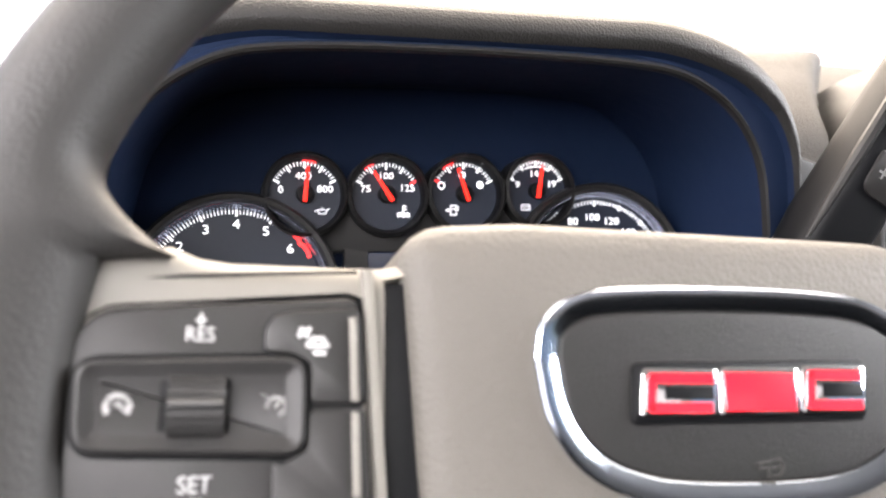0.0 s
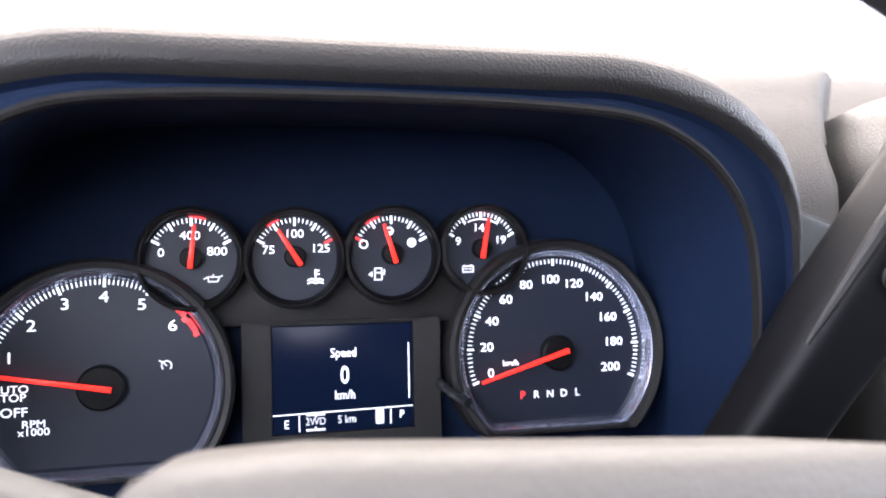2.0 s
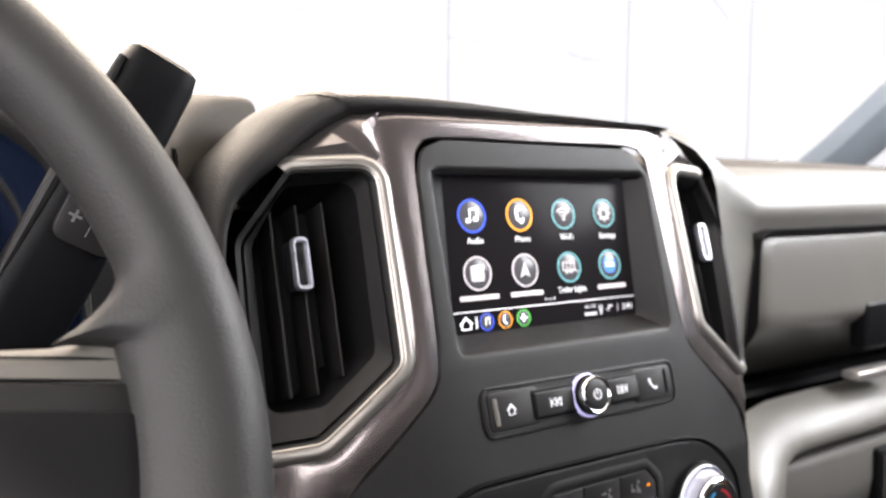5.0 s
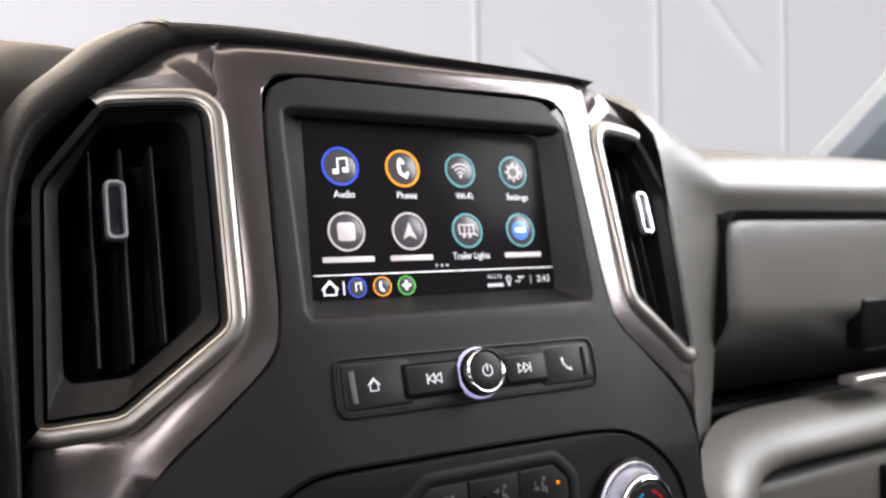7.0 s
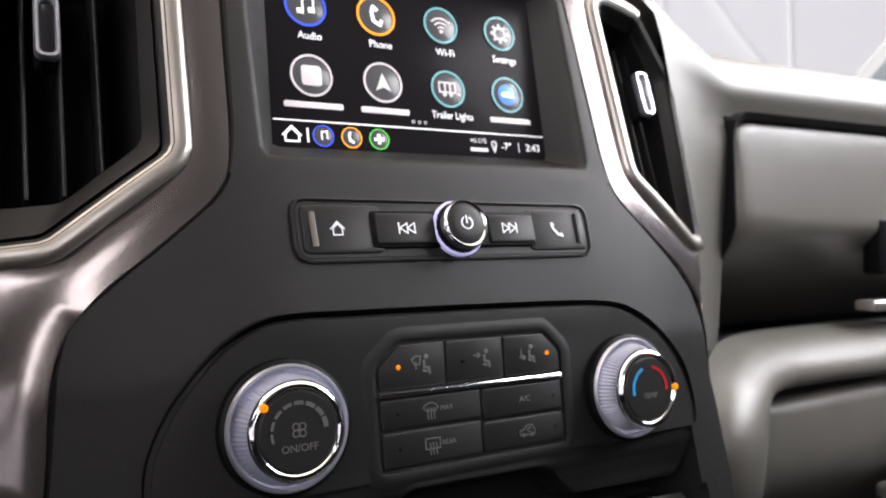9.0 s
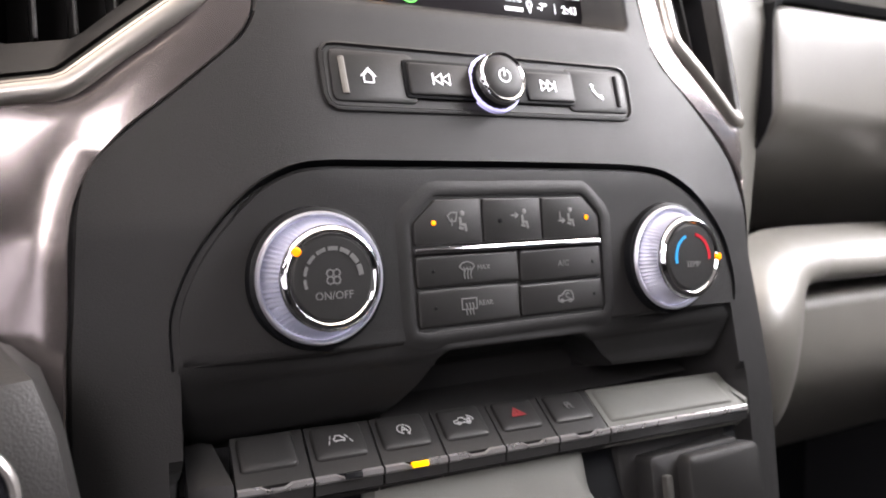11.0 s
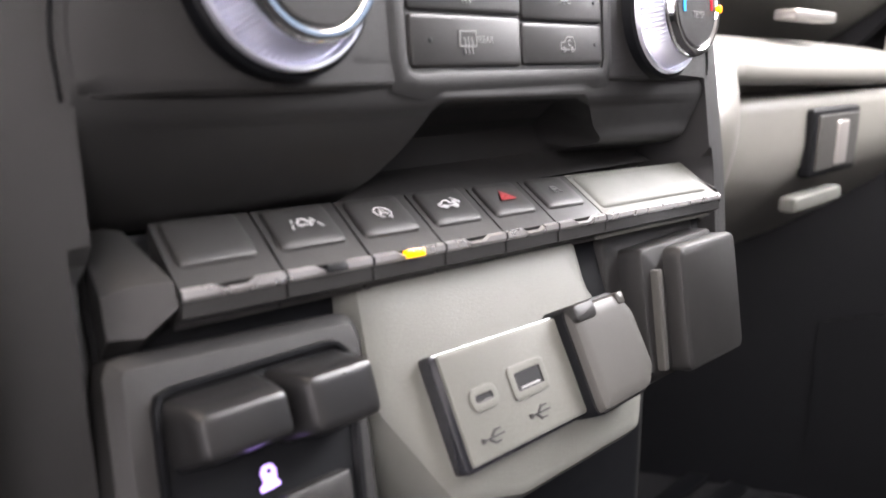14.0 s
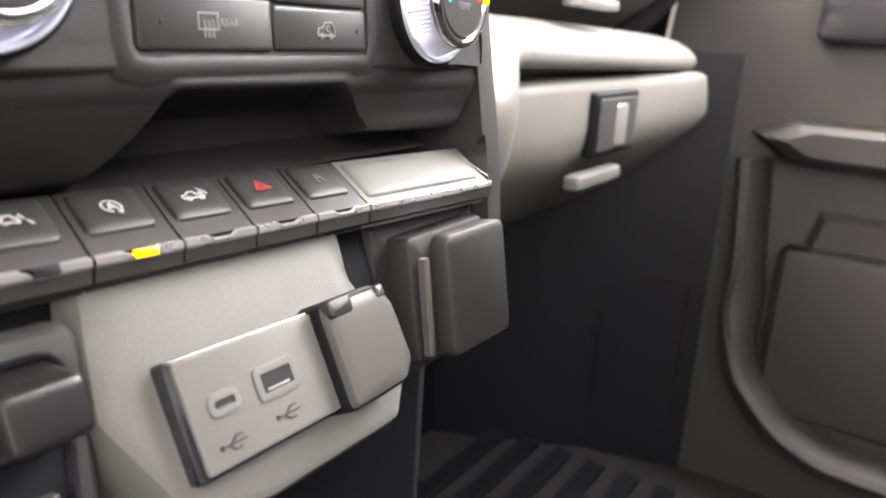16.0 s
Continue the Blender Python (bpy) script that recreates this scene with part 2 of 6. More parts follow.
def tube(points, radius, n=12, bm=None, flat=1.0, cap=True):
    """A round bar along points (3D)."""
    loops = []
    for i, p in enumerate(points):
        a, b = Vector(points[max(0, i - 1)]), Vector(points[min(len(points) - 1, i + 1)])
        d = (b - a).normalized()
        side = d.cross(Vector((0, 0, 1)))
        if side.length < 1e-4:
            side = Vector((1, 0, 0))
        side.normalize()
        up = side.cross(d)
        r = radius[i] if isinstance(radius, (list, tuple)) else radius
        loops.append([tuple(Vector(p) + side * r * math.cos(2 * math.pi * k / n) + up * r * flat * math.sin(2 * math.pi * k / n)) for k in range(n)])
    return loft(loops, cap0=cap, cap1=cap, bm=bm)


def spline(pts, n=8):
    """A smooth open curve through points of any dimension."""
    v = [Vector(p) for p in pts]
    v = [2 * v[0] - v[1]] + v + [2 * v[-1] - v[-2]]
    out = []
    for i in range(1, len(v) - 2):
        for k in range(n):
            t = k / n
            a, b, c, d = v[i - 1], v[i], v[i + 1], v[i + 2]
            out.append(tuple(0.5 * (2 * b + (c - a) * t + (2 * a - 5 * b + 4 * c - d) * t * t + (3 * b - a - 3 * c + d) * t ** 3)))
    out.append(tuple(v[-2]))
    return out


STACK = frame_at((0.575, 0.378, 1.211), 16.7)
SCREEN = frame_at((0.576, 0.411, 1.26), 11)
CLUSTER = frame_at((0.166, 0.467, 1.25), 12)
CLIMATE = frame_at((0.573, 0.3625, 1.158), 5)
BAR = frame_at((0.575, 0.36, 1.07), 20, -1.8)
USB = frame_at((0.525, 0.343, 1.0315), 27.4)
BRAKE = frame_at((0.475, 0.347, 1.033), 20)
MODULE = frame_at((0.697, 0.345, 1.03), 10)
WHEEL = frame_at((0.180, 0.250, 1.28), 22) @ Matrix.Translation((-0.002, -0.009, 0)) @ pose(0, 0, 0, 0, 0, -3.5) @ Matrix.Translation((0.002, 0.009, 0))

# ---- cabin shell ----
def slab(lo, hi, bevel=0.0):
    bm = bmesh.new()
    bmesh.ops.create_cube(bm, size=1.0)
    for v in bm.verts:
        v.co = [lo[i] + (v.co[i] + 0.5) * (hi[i] - lo[i]) for i in range(3)]
    if bevel:
        bmesh.ops.bevel(bm, geom=bm.edges[:], offset=bevel, segments=3, affect="EDGES", profile=0.6)
    return bm


def sheet(fn, us, vs, thick=0.0):
    """A surface of fn(u, v) over a grid, with a back side where thick is given."""
    bm = bmesh.new()
    g = [[bm.verts.new(fn(u, v)) for v in vs] for u in us]
    for i in range(len(us) - 1):
        for j in range(len(vs) - 1):
            bm.faces.new((g[i][j], g[i + 1][j], g[i + 1][j + 1], g[i][j + 1]))
    if thick:
        bmesh.ops.recalc_face_normals(bm, faces=bm.faces)
        bmesh.ops.solidify(bm, geom=bm.faces[:], thickness=thick)
    return bm


def steps(a, b, n):
    return [a + (b - a) * i / n for i in range(n + 1)]


structure("floor", slab((-0.35, -1.25, 0.50), (1.50, 1.05, 0.55)), CARPET, "black carpeted cabin floor")
structure("ceiling", slab((-0.32, -1.25, 1.92), (1.48, 0.16, 1.97)), LINER, "grey woven cloth headliner above the cabin")
# Unseen rear wall; its lower half is dark to cut light bounced forward.
structure("wall_rear", slab((-0.35, -1.30, 0.50), (1.50, -1.25, 1.40)), DARK, "unseen rear wall behind the camera, dark to cut bounced light")
structure("wall_rear_upper", slab((-0.35, -1.30, 1.40), (1.50, -1.25, 1.97)), LINER, "grey upper rear cabin wall behind the camera")
structure("wall_left", slab((-0.40, -1.25, 0.50), (-0.35, 1.05, 1.00)), DARK, "dark sill of the open driver doorway")
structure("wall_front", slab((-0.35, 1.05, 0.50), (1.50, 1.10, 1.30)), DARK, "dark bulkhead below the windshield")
for name, x in (("pillar_left", -0.36), ("pillar_right", 1.585)):
    structure(name, tube([(x, 1.02, 1.24), (x, 0.80, 1.415), (x, 0.30, 1.86)], 0.07, 12, flat=0.7), material("blue_grey_pillar", (0.20, 0.235, 0.27), 0.6, grain=0.3, grain_scale=700), "blue-grey windshield pillar beside the dash")

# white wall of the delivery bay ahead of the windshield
# The wall, its joints and cables glow for the daylight on them.
bay = glow("glowing_bay_wall", (0.93, 0.92, 0.92), 0.98)
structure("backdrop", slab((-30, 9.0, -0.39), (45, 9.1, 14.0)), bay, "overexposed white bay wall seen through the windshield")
# Unseen wall added left of the doorway; its glow lights trim and wheel.
structure("backdrop", slab((-4.6, -12.0, -0.39), (-4.5, 9.0, 7.0)), glow("added_glow_side_wall", (0.93, 0.90, 0.96), 2.40), "unseen glowing wall added beyond the driver doorway")
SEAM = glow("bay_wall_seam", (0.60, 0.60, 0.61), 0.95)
for x in (6.2, 9.6, 12.7):
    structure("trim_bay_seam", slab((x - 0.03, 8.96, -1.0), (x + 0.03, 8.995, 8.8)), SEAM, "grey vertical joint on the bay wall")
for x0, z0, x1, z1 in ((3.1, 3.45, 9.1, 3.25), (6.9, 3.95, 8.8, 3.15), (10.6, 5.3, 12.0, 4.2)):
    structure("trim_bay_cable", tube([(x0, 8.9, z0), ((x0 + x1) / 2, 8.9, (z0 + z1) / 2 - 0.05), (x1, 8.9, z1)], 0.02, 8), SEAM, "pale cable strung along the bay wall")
structure("ground", slab((-60, -60, -0.45), (60, 60, -0.40)), material("pale_concrete", (0.42, 0.41, 0.40), 0.8, grain=0.3, grain_scale=40), "pale concrete ground outside the truck")


# ---- dashboard ----
def dash_top():
    """The upper dash from the driver's edge to the windshield base, with its rounded front."""
    prof = [(0.515, 1.300), (0.508, 1.330), (0.514, 1.3405), (0.530, 1.3475), (0.60, 1.359), (0.70, 1.361), (0.85, 1.345), (1.05, 1.30)]
    prof = spline(prof, 6)
    xs = steps(0.60, 1.47, 20)
    return sheet(lambda x, k: (x, prof[k][0] + 0.03 * max(0, (x - 1.1) / 0.35) ** 2, prof[k][1] + 0.002 * math.sin(3 * x)), xs, list(range(len(prof))))


structure("dashboard_top", dash_top(), DASH, "grained grey dash top along the windshield")


def dash_left():
    """The upper dash between the driver's door and the groove beside the centre cowl, its right end rolled down into the groove."""
    prof = spline([(0.436, 1.318), (0.440, 1.332), (0.452, 1.346), (0.480, 1.364), (0.530, 1.382), (0.66, 1.386), (0.85, 1.35), (1.05, 1.30)], 6)
    ends = [(0.3585, 0.0), (0.3625, 0.0007), (0.3655, 0.0024), (0.3675, 0.0052), (0.3685, 0.0090), (0.3690, 0.060)]
    xs = [(x, 0.0) for x in steps(-0.36, 0.29, 10) + [0.304, 0.316, 0.330, 0.345]] + ends
    low = lambda x: 0.006 * max(0.0, min(1.0, (x - 0.315) / 0.05))
    veer = lambda x, y: 0.085 * max(0.0, min(1.0, (y - 0.445) / 0.11)) ** 1.3 * max(0.0, min(1.0, (x - 0.25) / 0.10))

    def at(e, k):
        x, (y, z) = e[0], prof[k]
        if x < 0.31:
            return (x, max(y, 0.53 + 0.001 * k), (max(z, 1.376) if k < 24 else z) - 0.075 * max(0.0, min(1.0, (0.14 - x) / 0.12)))
        return (x + veer(x, y), y + min(e[1], 0.009) * (0.9 if k < 14 else 0.2), z - e[1] * (0.45 if k < 14 and e[1] < 0.02 else 1.0) - low(x) * max(0.0, 1 - k / 6))
    return sheet(at, xs, list(range(len(prof))))


structure("dashboard_cowl", dash_left(), DASH, "grained grey dash top behind the instrument hood")


def dash_middle():
    """The upper dash behind the centre cowl, up to the windshield."""
    prof = spline([(0.560, 1.355), (0.62, 1.379), (0.70, 1.387), (0.85, 1.360), (1.05, 1.305)], 4)
    return sheet(lambda x, k: (x, prof[k][0], prof[k][1] - 0.024 * max(0.0, min(1.0, (x - 0.58) / 0.12))), steps(0.36, 0.72, 8), list(range(len(prof))))


structure("dashboard_middle", dash_middle(), DASH, "grained grey dash top behind the centre cowl")


def column_panel():
    """The dark panel below the dash roll, its top edge falling towards the groove."""
    tops = [(0.311, 1.3305), (0.318, 1.3300), (0.330, 1.3265), (0.345, 1.3205), (0.358, 1.3170), (0.3685, 1.3155)]
    rows = []
    for x, z in tops:
        y = 0.4305 + 0.012 * max(0.0, (x - 0.352) / 0.0165) ** 2
        rows.append([(x, y, 1.02), (x, y, z - 0.004), (x, y + 0.0006, z - 0.0015), (x, y + 0.003, z), (x, y + 0.03, z)])
    return loft(rows, closed=False)


structure("trim_column_panel", column_panel(), PANEL, "dark charcoal panel beside the instrument hood")

# hood round the instruments: (x from the hood's middle, height) of lip and outer skin
HOODX, HOODZ = 0.166, 1.25
half_in = [(0.0, 0.1082), (0.05, 0.1074), (0.085, 0.1045), (0.105, 0.0968), (0.119, 0.0860), (0.129, 0.0720), (0.1350, 0.053), (0.139, 0.02), (0.142, -0.06)]
half_out = [(0.0, 0.1222), (0.05, 0.1222), (0.085, 0.1215), (0.115, 0.114), (0.134, 0.103), (0.1455, 0.090), (0.153, 0.068), (0.157, 0.02), (0.158, -0.06)]
half_back = [(0.0, 0.099), (0.05, 0.098), (0.085, 0.0955), (0.102, 0.090), (0.116, 0.080), (0.127, 0.067), (0.134, 0.049), (0.140, 0.015), (0.144, -0.06)]


def mirrored(half, y, grow=0.0, lift=0.0):
    c = spline(half, 5)
    left = [(-p[0], p[1]) for p in reversed(c[1:])]
    return [(HOODX + p[0] * (1 + grow), y, HOODZ + p[1] + lift * max(0, min(1, (p[1] + 0.06) / 0.17))) for p in left + c]


hood = thing("instrument_hood", Matrix(), "dark grained hood arching over the instrument cluster", "dash hood")
part("hood_lining", loft([mirrored(half_in, 0.404), mirrored(half_in, 0.407, -0.004, -0.001), mirrored(half_back, 0.470), mirrored(half_back, 0.500, -0.02)], closed=False), LINING, hood, "matt lining inside the hood, haze blue in its colour")
part("hood_lip", loft([mirrored(half_in, 0.404), mirrored(half_in, 0.4010, 0.004, 0.0008), mirrored(half_in, 0.4004, 0.010, 0.0020), mirrored(half_in, 0.4026, 0.016, 0.0034)], closed=False), CAP, hood, "satin grey inner lip")
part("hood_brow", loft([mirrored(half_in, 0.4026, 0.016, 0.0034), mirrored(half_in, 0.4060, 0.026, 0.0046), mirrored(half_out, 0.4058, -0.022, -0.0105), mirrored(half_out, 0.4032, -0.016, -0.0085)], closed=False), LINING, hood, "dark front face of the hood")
roll = lambda deg: mirrored(half_out, 0.4125 - 0.0120 * math.cos(radians(deg)), -0.012 + 0.0235 * math.sin(radians(deg)), -0.0050 + 0.0102 * math.sin(radians(deg)))
# Tone steps from brow over nose to skin carry the roll's shading.
part("hood_nose", loft([mirrored(half_out, 0.4032, -0.016, -0.0085)] + [roll(d) for d in (0, 12, 24, 36, 46)], closed=False), NOSE, hood, "grained rolled edge of the hood, darkened for shade", sharp=80)
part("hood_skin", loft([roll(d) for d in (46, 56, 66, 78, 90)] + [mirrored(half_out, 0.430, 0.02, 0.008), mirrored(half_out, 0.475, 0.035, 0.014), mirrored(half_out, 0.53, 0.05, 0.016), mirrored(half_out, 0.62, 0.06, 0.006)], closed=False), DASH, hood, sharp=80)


# ---- instrument cluster ----
cluster = thing("instrument_cluster", CLUSTER, "black instrument cluster with lit white numerals and red needles", "instrument cluster")
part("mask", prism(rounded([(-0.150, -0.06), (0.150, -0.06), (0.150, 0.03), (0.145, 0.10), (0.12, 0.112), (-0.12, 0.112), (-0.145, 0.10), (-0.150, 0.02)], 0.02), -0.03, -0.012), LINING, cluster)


def cut_circle(cx, cy, r, cut, n=72):
    """A circle flattened at v = cy - cut."""
    out = []
    for x, y in circle(cx, cy, r, n, math.pi / 2):
        out.append((x, max(y, cy - cut)))
    return out


def gauge_rim(name, cx, cy, r, cut, mat, ring, k=1.0):
    p = lambda rr, ww, cc=0.0: at_w(cut_circle(cx, cy, rr, cut - cc), ww)
    g = part(name, loft([p(r + 0.0010, -0.012), p(r + 0.0008, 0.005), p(r - 0.0006, 0.0068), p(r - 0.0026 * k, 0.0062), p(r - 0.0036 * k, 0.004, 0.001)]), mat, cluster, "dark satin gauge surround")
    part("bezel", loft([p(r - 0.0036 * k, 0.004, 0.001), p(r - 0.0044 * k, 0.0046, 0.002), p(r - 0.0056 * k, 0.0030, 0.003), p(r - 0.0066 * k, -0.001, 0.004)]), ring, g, "blue-grey metallic bezel")
    part("dial", loft([p(r - 0.0066 * k, -0.001, 0.004), p(r - 0.0075 * k, -0.002, 0.005)], cap1=True), DIAL, g, "black dial face tinted with haze blue")
    return g


def needle(parent, cx, cy, ang, length, tail, width, hub):
    a = radians(ang)
    d, q = Vector((math.cos(a), math.sin(a))), Vector((-math.sin(a), math.cos(a)))
    c = Vector((cx, cy))
    pts = [c - d * tail + q * width / 2, c + d * length + q * width * 0.3, c + d * length - q * width * 0.3, c - d * tail - q * width / 2]
    part("hub", turned([(hub, -0.002), (hub, 0.0012), (hub * 0.9, 0.002), (hub * 0.6, 0.0022)], 32, cx, cy), DARK, parent, "black needle hub")
    part("needle", prism([tuple(p) for p in pts], 0.0025, 0.0035, 0.0002), NEEDLE, parent, "lit red needle")


def ticks(parent, cx, cy, r0, r1, r2, angs, majors, mat, w0=0.0006, w1=0.0011, w=-0.0016):
    bm = bmesh.new()
    for k, a in enumerate(angs):
        big = k in majors
        c, s = math.cos(radians(a)), math.sin(radians(a))
        ra = r1 if big else r0
        ribbon([[(cx + ra * c, cy + ra * s), (cx + r2 * c, cy + r2 * s)]], w1 if big else w0, w, bm)
    part("dial_scale", bm, mat, parent)


BEZEL = material("blue_grey_bezel", (0.46, 0.49, 0.60), 0.26, metal=0.9, vary=0.05)
TC, SC = (-0.0908, 0.0004), (0.0905, 0.0060)
tach = gauge_rim("tachometer", TC[0], TC[1], 0.0475, 0.034, PANEL, BEZEL)
speedo = gauge_rim("speedometer", SC[0], SC[1], 0.0475, 0.033, PANEL, BEZEL)
rev = lambda n: 182.8 - 23.65 * n
ticks(tach, *TC, 0.0386, 0.0378, 0.0403, [rev(k / 10) for k in range(7, 58)], [k for k in range(3, 60, 10)], LIT, 0.0004, 0.0009)
ticks(tach, *TC, 0.0382, 0.0382, 0.0404, [190.5], [0], LIT, 0.0009, 0.0010)
bm = bmesh.new()
ribbon([arc(*TC, 0.0395, rev(5.80), rev(5.97), 5), arc(*TC, 0.0386, rev(6.05), rev(6.09), 1), arc(*TC, 0.0393, rev(6.16), rev(6.42), 5), arc(*TC, 0.0388, rev(6.50), rev(6.53), 1)], 0.0019, -0.0013, bm)
part("red_zone", bm, REDLIT, tach, "lit red zone")
for n in range(1, 7):
    a = radians(rev(n))
    lettering(str(n), 0.0060, TC[0] + 0.0336 * math.cos(a), TC[1] + 0.0336 * math.sin(a), -0.0015, LIT, tach, name="numeral", stretch=1.2)
for tx, size, u, v in (("AUTO", 0.0040, -0.1219, 0.0009), ("STOP", 0.0040, -0.1219, -0.0021), ("OFF", 0.0048, -0.1207, -0.0075), ("RPM", 0.0039, -0.1141, -0.0120), ("x1000", 0.0039, -0.1141, -0.0149)):
    lettering(tx, size, u, v, -0.0015, LIT, tach, stretch=1.12)
cr = (-0.0677, 0.0074)
part("cruise_symbol", ribbon([arc(*cr, 0.0018, -40, 220, 12), [cr, (cr[0] - 0.0012, cr[1] + 0.0012)], [(cr[0] - 0.0026, cr[1] + 0.002), (cr[0] - 0.0016, cr[1] + 0.0014)]], 0.0005, -0.0015), LITDIM, tach)
needle(tach, TC[0], TC[1], 170, 0.0395, 0.0040, 0.0019, 0.0085)

spd = lambda k: 199.5 - 1.093 * k
SH = (0.0905, 0.0066)
ticks(speedo, *SH, 0.0372, 0.0365, 0.0388, [spd(k * 2.5) for k in range(81)], list(range(0, 81, 8)), LIT, 0.0004, 0.0009)
for n in range(0, 201, 20):
    a = radians(spd(n))
    lettering(str(n), 0.0052, SH[0] - 0.0015 + 0.0290 * math.cos(a), SH[1] + 0.0010 + 0.0292 * math.sin(a), -0.0015, LIT, speedo, name="numeral", stretch=1.15)
lettering("km/h", 0.0036, 0.0705, 0.0018, -0.0015, LIT, speedo)
for k, ch in enumerate("PRNDL"):
    lettering(ch, 0.0044, 0.0755 + 0.00625 * k, -0.0122, -0.0015, REDLIT if ch == "P" else LIT, speedo, name="gear_letter")
needle(speedo, SH[0] + 0.001, SH[1] - 0.0012, 197, 0.0365, 0.0040, 0.0019, 0.0075)

SMALL = [(-0.0582, 0.0478), (-0.0190, 0.0477), (0.0200, 0.0484), (0.0584, 0.0500)]
LABELS = [[("0", -0.0112, 0.0025), ("400", -0.0005, 0.0090), ("800", 0.0095, 0.0028)], [("75", -0.0102, 0.0032), ("100", -0.0002, 0.0095), ("125", 0.0102, 0.0036)], [], [("9", -0.0100, 0.0036), ("14", -0.0010, 0.0092), ("19", 0.0085, 0.0040)]]
ANG = [84, 122, 107, 80]
for i, (cx, cy) in enumerate(SMALL):
    g = gauge_rim("small_gauge", cx, cy, 0.0192 if i < 3 else 0.0182, 0.1, PANEL, DARK, 0.33)
    ticks(g, cx, cy - 0.0005, 0.0148, 0.0136, 0.0163, steps(152, 28, 20)[1 if i == 2 else 0:20 if i == 1 else 21], [0, 5, 10, 15, 20] if i != 2 else [4, 9, 14, 19], LIT, 0.00042, 0.0009)
    if i in (1, 2):
        ticks(g, cx, cy - 0.0005, 0.0136, 0.0136, 0.0163, [28 if i == 1 else 152], [0], REDLIT, 0.0011, 0.0011)
    for tx, du, dv in LABELS[i]:
        lettering(tx, 0.0047, cx + du, cy + dv, -0.0015, LIT, g, name="numeral", stretch=1.1)
    needle(g, cx, cy + 0.0005, ANG[i], 0.0125, 0.0040, 0.0019, 0.0042)
    sx, sy = cx + (0.0080 if i < 2 else -0.0060), cy - 0.0078
    if i == 0:
        s = [[(-0.0035, 0), (-0.002, 0.0008), (-0.0018, -0.0010), (0.0016, -0.0010), (0.0022, 0.0008), (0.0034, 0.0012)], [(-0.0018, 0.0008), (0.0016, 0.0008)], [(0, 0.0008), (0, 0.0018)]]
    elif i == 1:
        s = [[(0, -0.001), (0, 0.0030)], [(0, 0.0026), (0.0014, 0.0026)], [(0, 0.0012), (0.0014, 0.0012)], [(-0.003, -0.0012), (-0.0015, -0.0006), (0, -0.0012), (0.0015, -0.0006), (0.003, -0.0012)], [(-0.003, -0.0024), (-0.0015, -0.0018), (0, -0.0024), (0.0015, -0.0018), (0.003, -0.0024)]]
    elif i == 2:
        s = [[(-0.001, -0.0022), (-0.001, 0.0024), (0.0018, 0.0024), (0.0018, -0.0022), (-0.0014, -0.0022)], [(-0.001, 0.0006), (0.0018, 0.0006)], [(0.0018, 0), (0.0028, 0), (0.0028, 0.0018)], [(-0.0034, 0), (-0.0022, 0.0008), (-0.0022, -0.0008), (-0.0034, 0)]]
        part("empty_mark", ribbon([arc(cx - 0.0115, cy + 0.0045, 0.0016, 0, 360, 14)], 0.0005, -0.0015), LIT, g)
        part("half_mark", ribbon([arc(cx - 0.0008, cy + 0.0098, 0.0014, 0, 360, 14), [(cx - 0.0018, cy + 0.0094), (cx + 0.0004, cy + 0.0094)]], 0.0006, -0.0015), LIT, g)
        part("full_mark", prism(circle(cx + 0.0085, cy + 0.0050, 0.0018, 16), -0.0018, -0.0014, 0.0001), LIT, g)
    else:
        s = [[(-0.0022, -0.0014), (0.0022, -0.0014), (0.0022, 0.0010), (-0.0022, 0.0010), (-0.0022, -0.0014)], [(-0.0014, 0.0010), (-0.0014, 0.0016)], [(0.0014, 0.0010), (0.0014, 0.0016)], [(-0.0014, -0.0001), (-0.0004, -0.0001)], [(0.0004, -0.0001), (0.0014, -0.0001)]]
        part("normal_band", ribbon([arc(cx, cy - 0.0005, 0.0135, 115, 62, 10)], 0.0005, -0.0015), LIT, g)
    part("symbol", ribbon([[(sx + x, sy + y) for x, y in ln] for ln in s], 0.00055, -0.0015), LITDIM if i != 1 else LIT, g)
    # Short glowing arcs paint the red reflection near each dial's top.
    red = [(92, 72), (128, 112), (128, 108), (100, 62)][i]
    part("red_reflection", ribbon([arc(cx, cy - 0.0005, 0.0168, red[0], red[1], 8)], 0.0008, -0.0016), REDLIT, g, "painted red reflection near the dial top")

part("gauge_panel", prism(rounded([(-0.0720, 0.0205), (0.0720, 0.0205), (0.0780, 0.0480), (-0.0780, 0.0480)], 0.004), -0.012, -0.0045, 0.0015), PANEL, cluster, "charcoal panel under the small gauges")
display = part("display", prism(box_pts(-0.0285, -0.0225, 0.0286, 0.0205, 0.0008), -0.012, -0.004, 0.0004), SCREENBLUE, cluster, "dark blue driver information display")
part("display_frame", loft([at_w(box_pts(-0.0400, -0.0300, 0.0400, 0.0225), -0.009), at_w(box_pts(-0.0400, -0.0300, 0.0400, 0.0225), -0.0025), at_w(box_pts(-0.0287, -0.0227, 0.0288, 0.0207, 0.0008), -0.0030), at_w(box_pts(-0.0285, -0.0225, 0.0286, 0.0205, 0.0008), -0.0042)]), PANEL, cluster, "charcoal wings beside the display")
lettering("Speed", 0.0052, 0.0, 0.0090, -0.0036, LIT, display, stretch=0.85)
lettering("0", 0.0098, 0.0004, -0.0002, -0.0036, LIT, display, stretch=0.75, bold=0.0001)
lettering("km/h", 0.0052, 0.0004, -0.0080, -0.0036, LIT, display, stretch=0.8)
